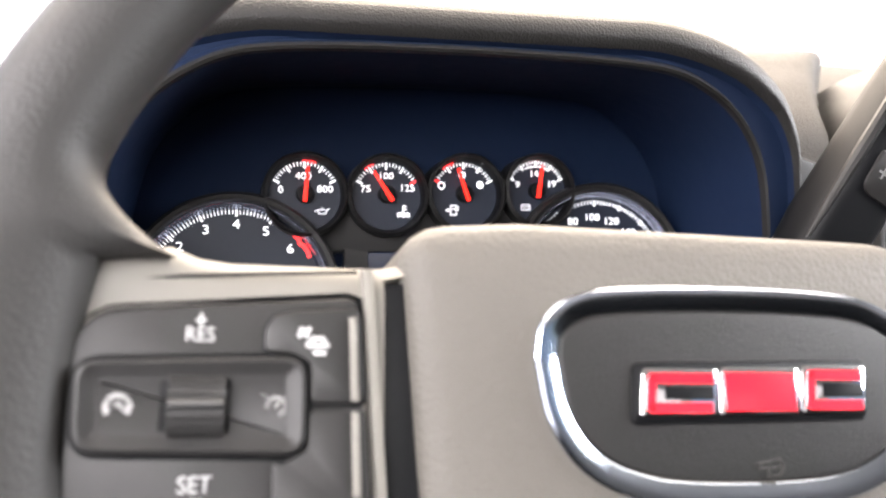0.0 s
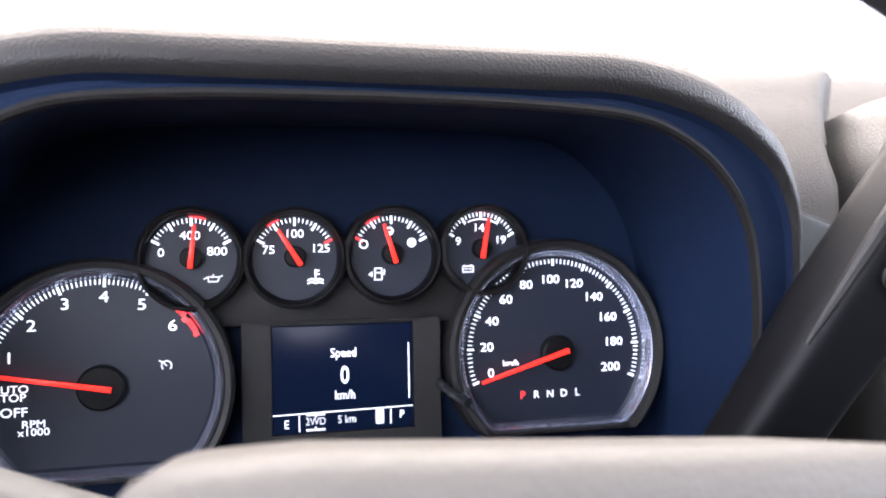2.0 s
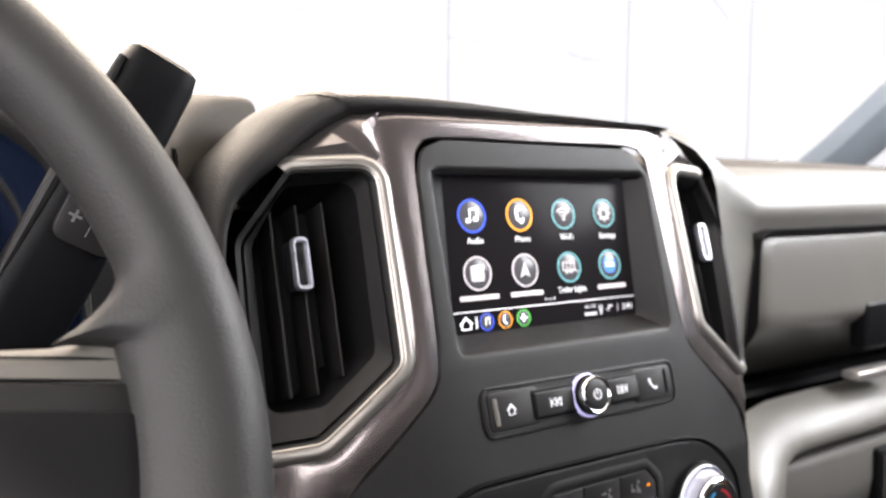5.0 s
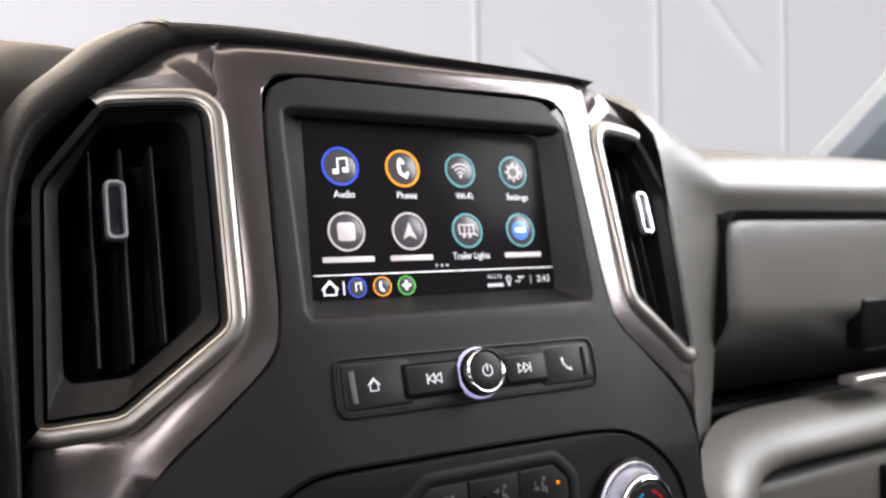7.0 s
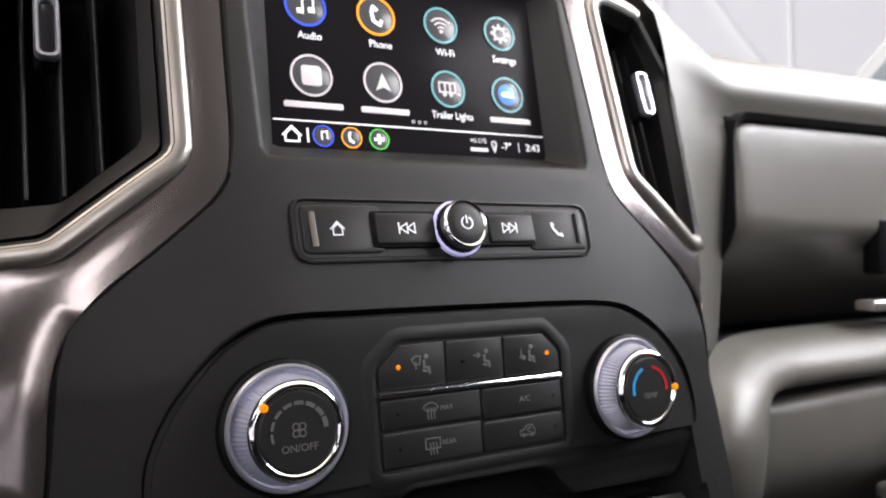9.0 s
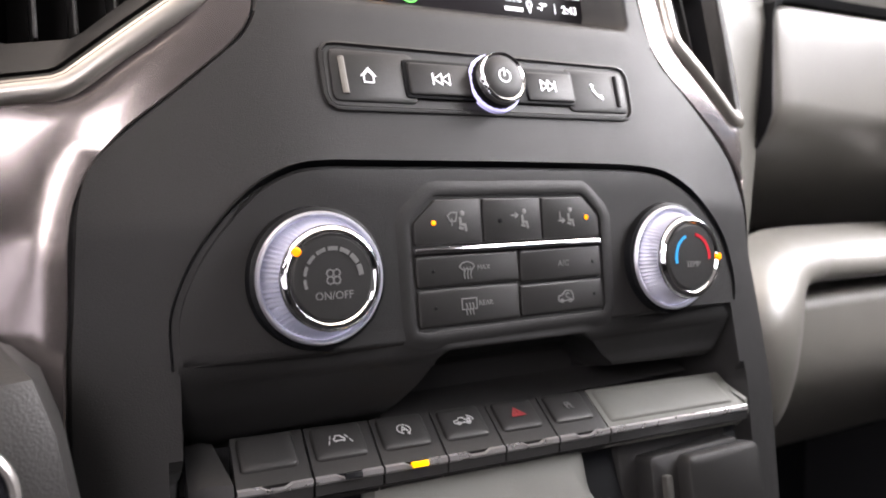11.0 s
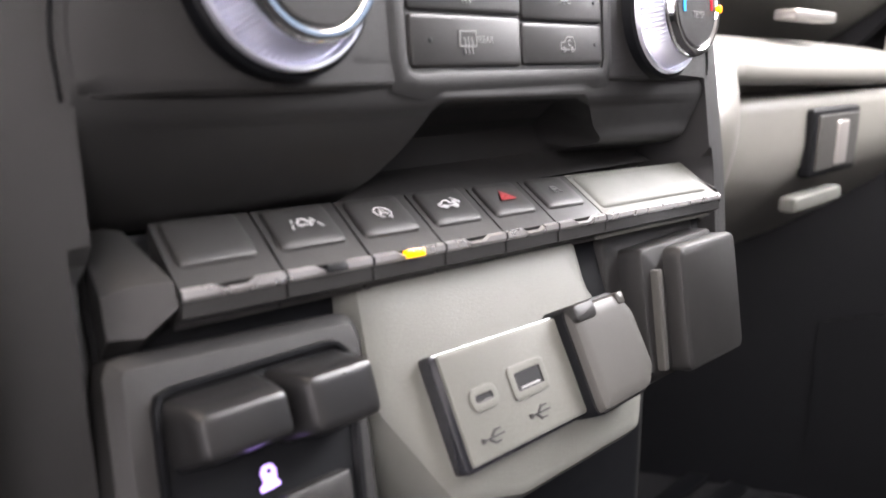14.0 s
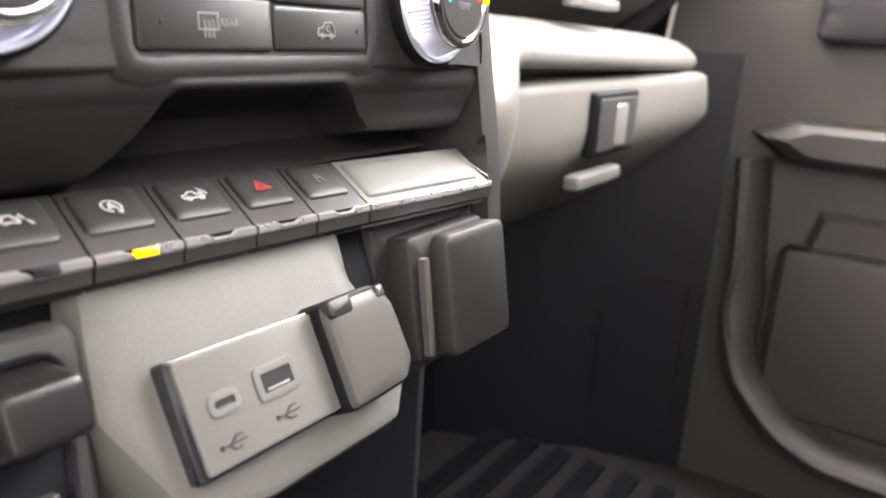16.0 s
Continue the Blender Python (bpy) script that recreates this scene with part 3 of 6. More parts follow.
part("divider", ribbon([[(-0.0282, -0.0148), (0.0280, -0.0138)], [(-0.0180, -0.0155), (-0.0180, -0.0215)], [(0.0190, -0.0150), (0.0190, -0.0205)], [(0.0268, 0.012), (0.0268, -0.0105)]], 0.00035, -0.0038), LIT, display)
lettering("E", 0.0048, -0.0230, -0.0187, -0.0036, LIT, display, stretch=0.85)
lettering("2WD", 0.0042, -0.0115, -0.0180, -0.0036, LITDIM, display, stretch=0.85)
lettering("5 km", 0.0044, 0.0010, -0.0178, -0.0036, LITDIM, display, stretch=0.85)
lettering("P", 0.0046, 0.0236, -0.0172, -0.0036, LIT, display, stretch=0.85)
part("door_symbol", prism(box_pts(0.0128, -0.0205, 0.0162, -0.0142, 0.0008), -0.0040, -0.0036, 0.0001), LITDIM, display)
part("axle_symbol", ribbon([[(-0.015, -0.0152), (-0.008, -0.0152)], [(-0.015, -0.0212), (-0.008, -0.0212)], [(-0.0115, -0.0152), (-0.0115, -0.0160)], [(-0.0115, -0.0202), (-0.0115, -0.0212)]], 0.0008, -0.0037), LITDIM, display)
stem = part("trip_stem", tube([(0.0395, -0.005, -0.003), (0.0430, -0.0080, 0.006), (0.0470, -0.0110, 0.014)], 0.0022, 10), GLOSS, cluster, "black trip reset stem")


# ---- steering wheel ----
wheel = thing("steering_wheel", WHEEL, "black steering wheel with grey spokes and chrome badge", "steering wheel")
CX, CY = -0.0035, -0.009
bm = bmesh.new()
loops = []
for i in range(360):
    a = 2 * math.pi * i / 360
    c, s = math.cos(a), math.sin(a)
    fat = 1 + 0.06 * (abs(c) ** 6)
    up = math.degrees(math.atan2(s, abs(c)))
    web = 1.0 if up > 21 or up < -40 else 1 + 1.5 * ((21 - up) / 6) ** 2 if up > 15 else 1.5 + max(0.0, 1 - (15 - up) / 1.8)
    lp = []
    for k in range(20):
        b = 2 * math.pi * k / 20
        r = 0.1492 + 0.0122 * fat * math.cos(b) * (web if math.cos(b) < 0 else 1)
        lp.append((CX + r * c, CY + r * s, -0.003 + 0.0128 * math.sin(b) * (1 - (0.34 * (web - 1) * abs(math.cos(b)) if math.cos(b) < 0 else 0))))
    loops.append(lp)
loops.append(loops[0])
part("rim", loft(loops, bm=bm), RIMMAT, wheel, "grained black wheel rim")


def dome(pts, w0, w1, soft, rise):
    """A cushion: rounded edge of width soft, then a slightly domed face."""
    lo = [at_w(pts, w0), at_w(pts, w1 - soft)]
    for t in (0.15, 0.35, 0.6, 1.0):
        lo.append(at_w(offset(pts, soft * (1 - math.cos(t * math.pi / 2))), w1 - soft * (1 - math.sin(t * math.pi / 2))))
    cu, cv = sum(p[0] for p in pts) / len(pts), sum(p[1] for p in pts) / len(pts)
    base = offset(pts, soft)
    for f in (0.8, 0.55, 0.3, 0.1):
        lo.append([(cu + (p[0] - cu) * f, cv + (p[1] - cv) * f, w1 + rise * (1 - f * f)) for p in base])
    return loft(lo, cap1=True)


pad_pts = resample(rounded([(-0.0732, 0.0310), (-0.0450, 0.0335), (0.0500, 0.0335), (0.0745, 0.0280), (0.0770, 0.0), (0.060, -0.060), (0.030, -0.085), (-0.025, -0.085), (-0.0630, -0.070), (-0.0690, -0.022)], [0.012] + [0.020] * 9, 8), 128)
pad = part("airbag_pad", dome(pad_pts, -0.045, -0.0015, 0.0075, 0.0012), PAD, wheel, "grained grey airbag cover", sharp=75)
ring_half = [(-0.0444, 0.0030), (-0.0427, 0.0102), (-0.0365, 0.0156), (-0.0250, 0.0181), (0.0050, 0.0192), (0.0330, 0.0184), (0.0450, 0.0150), (0.0532, 0.0092), (0.0553, 0.0020), (0.0536, -0.0060), (0.0480, -0.0175), (0.0360, -0.0252), (0.0200, -0.0284), (-0.0080, -0.0284), (-0.0240, -0.0258), (-0.0350, -0.0200), (-0.0418, -0.0100)]
ring_pts = resample(spline(ring_half + ring_half[:1], 8)[:-1], 160)
part("badge_ring", loft([at_w(ring_pts, -0.004), at_w(ring_pts, 0.0004), at_w(offset(ring_pts, 0.0006), 0.0010), at_w(offset(ring_pts, 0.0044), 0.0004), at_w(offset(ring_pts, 0.0052), -0.0002), at_w(offset(ring_pts, 0.0052), -0.004)]), BADGE, pad, "polished chrome badge ring")
# Same vinyl as the pad; a darker material gives the field its shade.
part("badge_field", loft([at_w(offset(ring_pts, 0.0050), -0.0008), at_w(offset(ring_pts, 0.0060), 0.0001), at_w(shrunk(offset(ring_pts, 0.0060), 0.8), 0.0005)], cap1=True), CAP, pad, "field inside the ring, pad vinyl darkened for shade")
def badge_block(u0, u1, v0, v1, kind):
    """One of the three plain red blocks of the badge, in a chrome surround."""
    sl = 0.0012
    pts = rounded([(u0, v0), (u1, v0), (u1 + sl, v1), (u0 + sl, v1)], 0.0014, 3)
    c = part("badge_block", prism(pts, 0.0, 0.0022, 0.0005), CHROME, pad, "chrome edged badge block")
    inner = offset(pts, 0.0011)
    if kind == "bar":
        lines = [[(u0 + 0.003, v0 + 0.0022), (u1 - 0.0016, v0 + 0.0022)], [(u0 + 0.0034, v1 - 0.0022), (u1 - 0.0010, v1 - 0.0022)], [(u0 + 0.0026, v0 + 0.0022), (u0 + 0.0032, v1 - 0.0022)]]
        part("enamel", ribbon(lines, 0.0022, 0.0021), RED, c, "red enamel inlay")
        part("inlay", prism(box_pts(u0 + 0.0060, v0 + 0.0039, u1 - 0.0004, v1 - 0.0039, 0.0003), 0.0018, 0.0024, 0.0001), DARK, c, "black inlay")
    else:
        part("enamel", slab((u0 + 0.0016, v0 + 0.0012, 0.0016), (u1 - 0.0006, v1 - 0.0012, 0.0026), 0.0003), RED, c, "red enamel inlay")


part("badge_base", prism(rounded([(-0.0236, -0.0112), (0.0352, -0.0104), (0.0366, 0.0034), (-0.0226, 0.0020)], 0.002), -0.0005, 0.0012, 0.0006), DARK, pad, "black badge plinth")
badge_block(-0.0222, -0.0040, -0.0098, 0.0008, "bar")
badge_block(-0.0034, 0.0166, -0.0096, 0.0012, "solid")
badge_block(0.0172, 0.0343, -0.0092, 0.0018, "bar")
part("horn_symbol", ribbon([[(0.006, -0.0195), (0.0115, -0.0185), (0.0125, -0.0200), (0.0115, -0.0220), (0.0095, -0.0220)], [(0.006, -0.0195), (0.0062, -0.0205), (0.0115, -0.0203)], [(0.0085, -0.0205), (0.0085, -0.0225)]], 0.0005, 0.0004), CAPGREY, pad)


def spoke(side):
    s = 1 if side == "right" else -1
    m = lambda pts: [(s * p[0] + (0.003 if s > 0 else 0), p[1]) for p in pts]
    us = [0.060, 0.066, 0.071, 0.0735, 0.0755, 0.078, 0.084, 0.092, 0.100, 0.107, 0.113, 0.118, 0.123, 0.127, 0.131, 0.135, 0.139, 0.142, 0.145, 0.148, 0.151, 0.155, 0.159, 0.161]

    def top(u):
        t = max(0.0, min(0.35, (u - 0.108) / 0.027))
        return min(0.0225 + 0.024 * t * t, 0.0525, 0.0525 - 2.0 * (u - 0.139)) + 0.008 * max(0.0, (0.078 - u) / 0.018) ** 2

    prof = [(0.0, -0.026), (0.0, -0.013), (0.0006, -0.0095), (0.0018, -0.0068), (0.0038, -0.0048), (0.0062, -0.0038), (0.0100, -0.0034), (0.030, -0.0030), (0.060, -0.0030), (0.078, -0.006), (0.084, -0.02)]
    side_w = lambda u: 0.004 * max(0.0, min(1.0, (u - 0.130) / 0.012)) ** 2
    sp = part("spoke", sheet(lambda u, k: (s * u + (0.003 if s > 0 else 0), top(u) - prof[k][0], prof[k][1] + side_w(u) - (0.013 * max(0.0, min(1.0, (0.0755 - u) / 0.002)) if prof[k][0] > 0.005 else 0.0)), us[:17], list(range(len(prof)))), SPOKE, wheel, "satin grey spoke", sharp=50)
    part("seam", ribbon([m([(0.0815, 0.0200), (0.1000, 0.0190), (0.1150, 0.0180), (0.1260, 0.0165)])], 0.0007, -0.0039), DARK, sp, "dark seam along the spoke")
    # Black plate fills the gap beside the pad so it looks shaded.
    g = m([(0.0620, -0.050), (0.0735, -0.050), (0.0775, 0.0165), (0.0765, 0.0180), (0.0650, 0.0190)])
    part("dark_gap", prism(g, -0.020, -0.0055, 0.0003), DARK, sp, "black plate darkening the gap beside the airbag cover")
    part("edge_ridge", prism(m(([(0.0783, 0.0203), (0.0806, 0.0203), (0.0766, -0.034), (0.0743, -0.034)])[::-s]), -0.006, -0.0008, 0.0007), SPOKE, sp, "pale ridge beside the switches")
    face = m([(0.0811, 0.0150), (0.1290, 0.0112), (0.1345, 0.0060), (0.1340, -0.028), (0.118, -0.040), (0.0775, -0.040)])
    face = resample(rounded(face, [0.001, 0.006, 0.006, 0.012, 0.010, 0.002], 5), 72)
    part("recess", loft([at_w(offset(face, -0.0007), -0.0028), at_w(face, -0.0035), at_w(offset(face, 0.0006), -0.0016)]), DARK, sp, "black shadow gap")
    fc = part("switch_panel", prism(offset(face, 0.0006), -0.004, -0.0010, 0.0008), BUTTON, sp, "satin black switch panel")
    return sp, fc


left_spoke, left_face = spoke("left")
right_spoke, right_face = spoke("right")
part("blank_panel", prism(rounded([(0.0860, 0.0085), (0.1270, 0.0045), (0.1320, -0.004), (0.1290, -0.030), (0.115, -0.036), (0.0860, -0.036)], 0.005), -0.0012, 0.0002, 0.0006), SLIDER, right_spoke, "plain blank switch cover")

pod_pts = resample(rounded([(-0.1326, 0.0012), (-0.0913, 0.0023), (-0.0909, -0.0163), (-0.1318, -0.0153)], 0.0042, 6), 72)
part("pod_gap", prism(offset(pod_pts, -0.0010), -0.002, -0.0006, 0.0002), DARK, left_spoke)
pod = part("cruise_pod", loft([at_w(pod_pts, -0.002), at_w(pod_pts, 0.0014), at_w(offset(pod_pts, 0.0004), 0.0022), at_w(offset(pod_pts, 0.0010), 0.0024), at_w(offset(pod_pts, 0.0030), 0.0015), at_w(offset(pod_pts, 0.0040), 0.0012)], cap1=True), BUTTON, left_spoke, "satin black cruise switch pod")
tw = bmesh.new()
prof = []
for k in range(13):
    a = math.pi * k / 12
    prof.append((0.0056 * math.cos(a), 0.0042 * math.sin(a)))
for k in range(12):
    (v0, w0), (v1, w1) = prof[k], prof[k + 1]
    for j in range(14):
        u0, u1 = -0.1160 + 0.0100 * j / 14, -0.1160 + 0.0100 * (j + 1) / 14
        um, lift = (u0 + u1) / 2 + (0.0002 if k % 2 else -0.0002), 0.0 if k in (5, 6) else 0.00045
        a = math.pi * (k + 0.5) / 12
        q = [tw.verts.new((u, v - 0.0072, w + 0.0003)) for u, v, w in ((u0, v0, w0), (u1, v0, w0), (u1, v1, w1), (u0, v1, w1))]
        tip = tw.verts.new((um, (v0 + v1) / 2 - 0.0072 + lift * math.cos(a), (w0 + w1) / 2 + 0.0003 + lift * math.sin(a)))
        for e in range(4):
            tw.faces.new((q[e], q[(e + 1) % 4], tip))
part("thumb_wheel", tw, BUTTON, pod, "knurled black thumb wheel", sharp=10)
part("thumb_bar", tube([(-0.1158, -0.0068, 0.0046), (-0.1062, -0.0068, 0.0046)], 0.0009, 10), SLIDER, pod, "smooth raised bar across the thumb wheel")
part("wheel_slot", prism(box_pts(-0.1178, -0.0130, -0.1048, -0.0014, 0.0014), 0.0002, 0.0012, 0.0002), DARK, pod, "black wheel slot")
lettering("RES", 0.0040, -0.1113, 0.0062, -0.0008, INK, left_face, stretch=0.9)
part("plus_mark", ribbon([[(-0.1113, 0.0082), (-0.1113, 0.0102)], [(-0.1121, 0.0090), (-0.1105, 0.0090)]], 0.0005, -0.0009), INK, left_face)
lettering("SET", 0.0044, -0.1108, -0.0213, -0.0008, INK, left_face, stretch=0.9)
part("minus_mark", ribbon([[(-0.1113, -0.0240), (-0.1093, -0.0240)]], 0.0005, -0.0009), INK, left_face)
ca = (-0.1247, -0.0072)
part("cancel_symbol", ribbon([arc(*ca, 0.0021, -30, 210, 10), [(ca[0] - 0.0018, ca[1] - 0.001), (ca[0], ca[1] + 0.0006), (ca[0] + 0.0018, ca[1] - 0.001)]], 0.0009, 0.0009), INK, pod)
cs = (-0.0968, -0.0072)
part("cruise_symbol", ribbon([arc(*cs, 0.0017, -60, 200, 10), [cs, (cs[0] + 0.0008, cs[1] + 0.001)], [(cs[0] - 0.0026, cs[1] + 0.0022), (cs[0] - 0.0016, cs[1] + 0.0014)]], 0.0007, 0.0009), INK, pod)
co_pts = rounded([(-0.0993, 0.0030), (-0.0993, 0.0075), (-0.0977, 0.0102), (-0.0940, 0.0112), (-0.0812, 0.0121), (-0.0798, -0.0066), (-0.0904, -0.0066), (-0.0904, 0.0010), (-0.0940, 0.0028)][::-1], 0.0016)
part("warning_gap", prism(offset(co_pts, -0.0005), -0.002, -0.0006, 0.0002), DARK, left_spoke)
cob = part("warning_button", prism(co_pts, -0.002, 0.0004, 0.0006), BUTTON, left_spoke, "satin black warning button")
part("ridge", tube([(-0.0828, 0.0100, 0.0004), (-0.0825, 0.0093, 0.0005), (-0.0818, -0.0062, 0.0005)], 0.0008, 8), SPOKE, cob)
CS = (0.0006, -0.0022)
part("car_symbol", ribbon([[(x + CS[0], y + CS[1]) for x, y in ln] for ln in [[(-0.0918, 0.0068), (-0.0905, 0.0080), (-0.0890, 0.0080), (-0.0880, 0.0066), (-0.0918, 0.0066)], [(-0.0935, 0.0085), (-0.0915, 0.0098)], [(-0.0932, 0.0098), (-0.0918, 0.0084)], [(-0.0905, 0.0052), (-0.0885, 0.0052)]]], 0.0009, 0.0005), INK, cob)
low_pts = rounded([(-0.0904, -0.0078), (-0.0797, -0.0078), (-0.0782, -0.030), (-0.0965, -0.030), (-0.0972, -0.0174), (-0.0945, -0.0172), (-0.0908, -0.0150)][::-1], 0.0012)
part("lower_button", prism(low_pts, -0.002, 0.0002, 0.0006), BUTTON, left_spoke, "satin black lower button")
part("ridge", tube([(-0.0817, -0.0082, 0.0003), (-0.0811, -0.0240, 0.0003)], 0.0008, 8), SPOKE, left_spoke)
part("column", turned([(0.036, -0.045), (0.045, -0.11), (0.050, -0.20)], 32, 0.0, -0.030), DARK, wheel, "black steering column shroud")


# ---- wiper stalk behind the wheel ----
stalk = thing("wiper_stalk", Matrix(), "grey column stalk with white printed symbols", "stalk")
part("arm", tube([(0.115, 0.346, 1.252), (0.060, 0.342, 1.2755), (0.036, 0.340, 1.2845), (-0.035, 0.335, 1.308)], [0.007, 0.0085, 0.0095, 0.010], 14), SPOKE, stalk)
part("band", tube([(0.0405, 0.3402, 1.2830), (0.0370, 0.3400, 1.2842)], 0.0099, 14), INK, stalk, "white printed band")
part("symbol", tube([(0.0490, 0.3312, 1.2800), (0.0460, 0.3308, 1.2812)], 0.0016, 8), INK, stalk, "white printed symbol")

# ---- column shift lever ----
lever = thing("shift_lever", Matrix(), "black column shift lever with a manual shift switch", "gear lever")
base, tip = Vector((0.2715, 0.366, 1.240)), Vector((0.3425, 0.356, 1.3735))
ax = (tip - base).normalized()
sd = ax.cross(Vector((0, 1, 0))).normalized()
fw = sd.cross(ax)


def lever_loop(f, hw, hd):
    c = base + (tip - base) * f
    return [tuple(c + sd * x + fw * y) for x, y in rounded([(-hw, -hd), (hw, -hd), (hw, hd), (-hw, hd)], min(hw, hd) * 0.6, 4)]


SGN = 1 if sd.x > 0 else -1
FG = 1 if fw.y > 0 else -1
part("arm", loft([lever_loop(0.0, 0.013, 0.010), lever_loop(0.30, 0.014, 0.011), lever_loop(0.42, 0.0150, 0.012), lever_loop(0.95, 0.0132, 0.012), lever_loop(0.99, 0.0120, 0.0105), lever_loop(1.0, 0.010, 0.008)], cap0=True, cap1=True), DARK, lever)
SW = Matrix(((sd.x, ax.x, -fw.x, 0), (sd.y, ax.y, -fw.y, 0), (sd.z, ax.z, -fw.z, 0), (0, 0, 0, 1)))
mid = base + (tip - base) * 0.578 + sd * (0.0035 if sd.x > 0 else -0.0035)
n_out = SW.to_3x3() @ Vector((0, 0, 1))
SG = 1 if sd.x > 0 else -1
SW = Matrix.Translation(mid + n_out * (0.0122 if n_out.y < 0 else -0.0122)) @ SW
sw = new("shift_switch", mesh_of("shift_switch", prism(rounded([(-0.0108, -0.0085), (0.0108, -0.0085), (0.0112, 0.0085), (-0.0112, 0.0085)], [0.0060, 0.0060, 0.0015, 0.0015], 5), -0.002, 0.0010, 0.0008), BUTTON))
sw.parent = lever
sw.matrix_basis = SW
part("plus_sign", ribbon([[(SG * -0.0080, 0.001), (SG * -0.0040, 0.001)], [(SG * -0.0060, -0.001), (SG * -0.0060, 0.003)]], 0.0009, 0.0010), PALEINK, sw)
part("dash_sign", ribbon([[(0.0002, -0.004), (0.0002, 0.003)]], 0.0004, 0.0010), PALEINK, sw)
part("minus_sign", ribbon([[(SG * 0.0045, -0.0030), (SG * 0.0070, -0.0030)]], 0.0011, 0.0010), PALEINK, sw)
# Paler strip stands in for the light along the lever's left edge.
part("edge_strip", tube([tuple(base + (tip - base) * f + sd * SGN * -0.0134 - fw * FG * 0.0092) for f in (0.36, 0.45, 0.6, 0.80, 0.95)], [0.0008, 0.0018, 0.0026, 0.0026, 0.0014], 10), CAP, lever, "grey strip for the light along the edge")

# ---- centre stack ----
stack = thing("centre_stack", STACK, "charcoal centre stack with bronze-grey trim round the vents", "dash console")


def bow(u, v=0.0):
    """How far the stack's face falls back towards its sides."""
    return -0.014 * max(0.0, (abs(u) - 0.07) / 0.08) ** 2


def bowed(pts, w=0.0):
    return [(p[0], p[1], w + bow(p[0])) for p in pts]


edge_l = spline([(-0.0880, 0.1300), (-0.0897, 0.080), (-0.0900, 0.048), (-0.0915, 0.0285), (-0.0970, 0.0160), (-0.1043, 0.0089), (-0.1190, -0.0036), (-0.1392, -0.0198), (-0.1482, -0.0290), (-0.1524, -0.0410), (-0.1541, -0.0560), (-0.1556, -0.0750), (-0.1576, -0.1030), (-0.1600, -0.215)], 4)


def edge(v):
    """Half width of the charcoal panel at height v."""
    p = [(-a, b) for a, b in edge_l]
    for (a0, b0), (a1, b1) in zip(p, p[1:]):
        if b0 >= v >= b1:
            return a0 + (a1 - a0) * (b0 - v) / (b0 - b1)
    return p[0][0] if v > p[0][1] else p[-1][0]


def bend(v):
    """The face stands steeper below the radio row."""
    return -0.195 * max(0.0, -0.05 - v)


def set_back(u, v):
    """The bay under the climate plate, between the outer wings."""
    a = max(0.0, min(1.0, (-0.0965 - v) / 0.005))
    return -0.034 * a * max(0.0, min(1.0, (0.1265 + 0.002 * min(1.0, max(0.0, (-0.12 - v) / 0.01)) + 0.13 * max(0.0, -0.150 - v) - abs(u)) / 0.003))


def right(v):
    """The panel is a little narrower on the passenger's side below the vents."""
    return 1.0 - 0.034 * max(0.0, min(1.0, (0.010 - v) / 0.045)) * max(-0.6, min(1.0, (v + 0.112) / 0.040))


vs = [0.0240 - 0.0035 * k for k in range(66)]
part("lower_panel", sheet(lambda f, v: (f * edge(v) * (right(v) if f > 0 else 1.0), v, bow(f * edge(v)) + bend(v) + set_back(f * edge(v), v)), steps(-1, 1, 72), vs), PANEL, stack)
side = [(-edge(v), v) for v in vs]
for s in (-1, 1):
    k_ = right if s > 0 else (lambda v: 1.0)
    part("panel_flank", loft([[(s * (-p[0] * k_(p[1]) + d), p[1], bow(p[0]) + bend(p[1]) - w) for p in side] for d, w in ((0.0, 0.0), (0.0010, 0.002), (0.0015, 0.014))], closed=False), PANEL, stack)
top_out = resample(rounded([(-0.0938, 0.0240), (0.0938, 0.0240), (0.0912, 0.042), (0.0905, 0.100), (0.0890, 0.1310), (0.0740, 0.1490), (-0.0700, 0.1500), (-0.0850, 0.1440), (-0.0885, 0.1300), (-0.0912, 0.042)], [0, 0, 0.006, 0.02, 0.010, 0.012, 0.01, 0.01, 0.01, 0.006], 5), 120)
top_in = resample(rounded([(-0.0800, 0.0320), (0.0800, 0.0320), (0.0835, 0.1330), (-0.0805, 0.1330)], 0.004, 5), 120)
inv = STACK.inverted() @ SCREEN
scr = [tuple(inv @ Vector((p[0], p[1], 0.0))) for p in resample(rounded([(-0.0708, -0.0125), (0.0705, -0.0125), (0.0718, 0.0755), (-0.0690, 0.0755)], 0.001, 5), 120)]
part("screen_frame", loft([[(p[0], p[1], p[2] - (0.0 if p[1] < 0.026 else 0.0015)) for p in bowed(top_out)], bowed(offset(top_out, 0.0010), 0.0), bowed(offset(top_in, -0.0022), 0.0), bowed(offset(top_in, -0.0008), -0.0003), bowed(offset(top_in, 0.0004), -0.0012), bowed(offset(top_in, 0.0022), -0.0045), scr]), PANEL, stack, "charcoal screen frame")
for s in (-1, 1):
    k_ = right if s > 0 else (lambda v: 1.0)
    part("panel_seam", loft([[(s * (-p[0] * k_(p[1]) + d), p[1], bow(p[0]) + bend(p[1]) + w) for p in edge_l] for d, w in ((-0.0002, -0.0010), (0.0006, -0.0016), (0.0020, -0.0016))], closed=False), FACE, stack, "black seam between panel and trim")

vent_out = [(-0.1122, 0.1345), (-0.1126, 0.0317), (-0.1551, 0.0004), (-0.1850, 0.0004), (-0.1830, 0.1020), (-0.1560, 0.1360)]
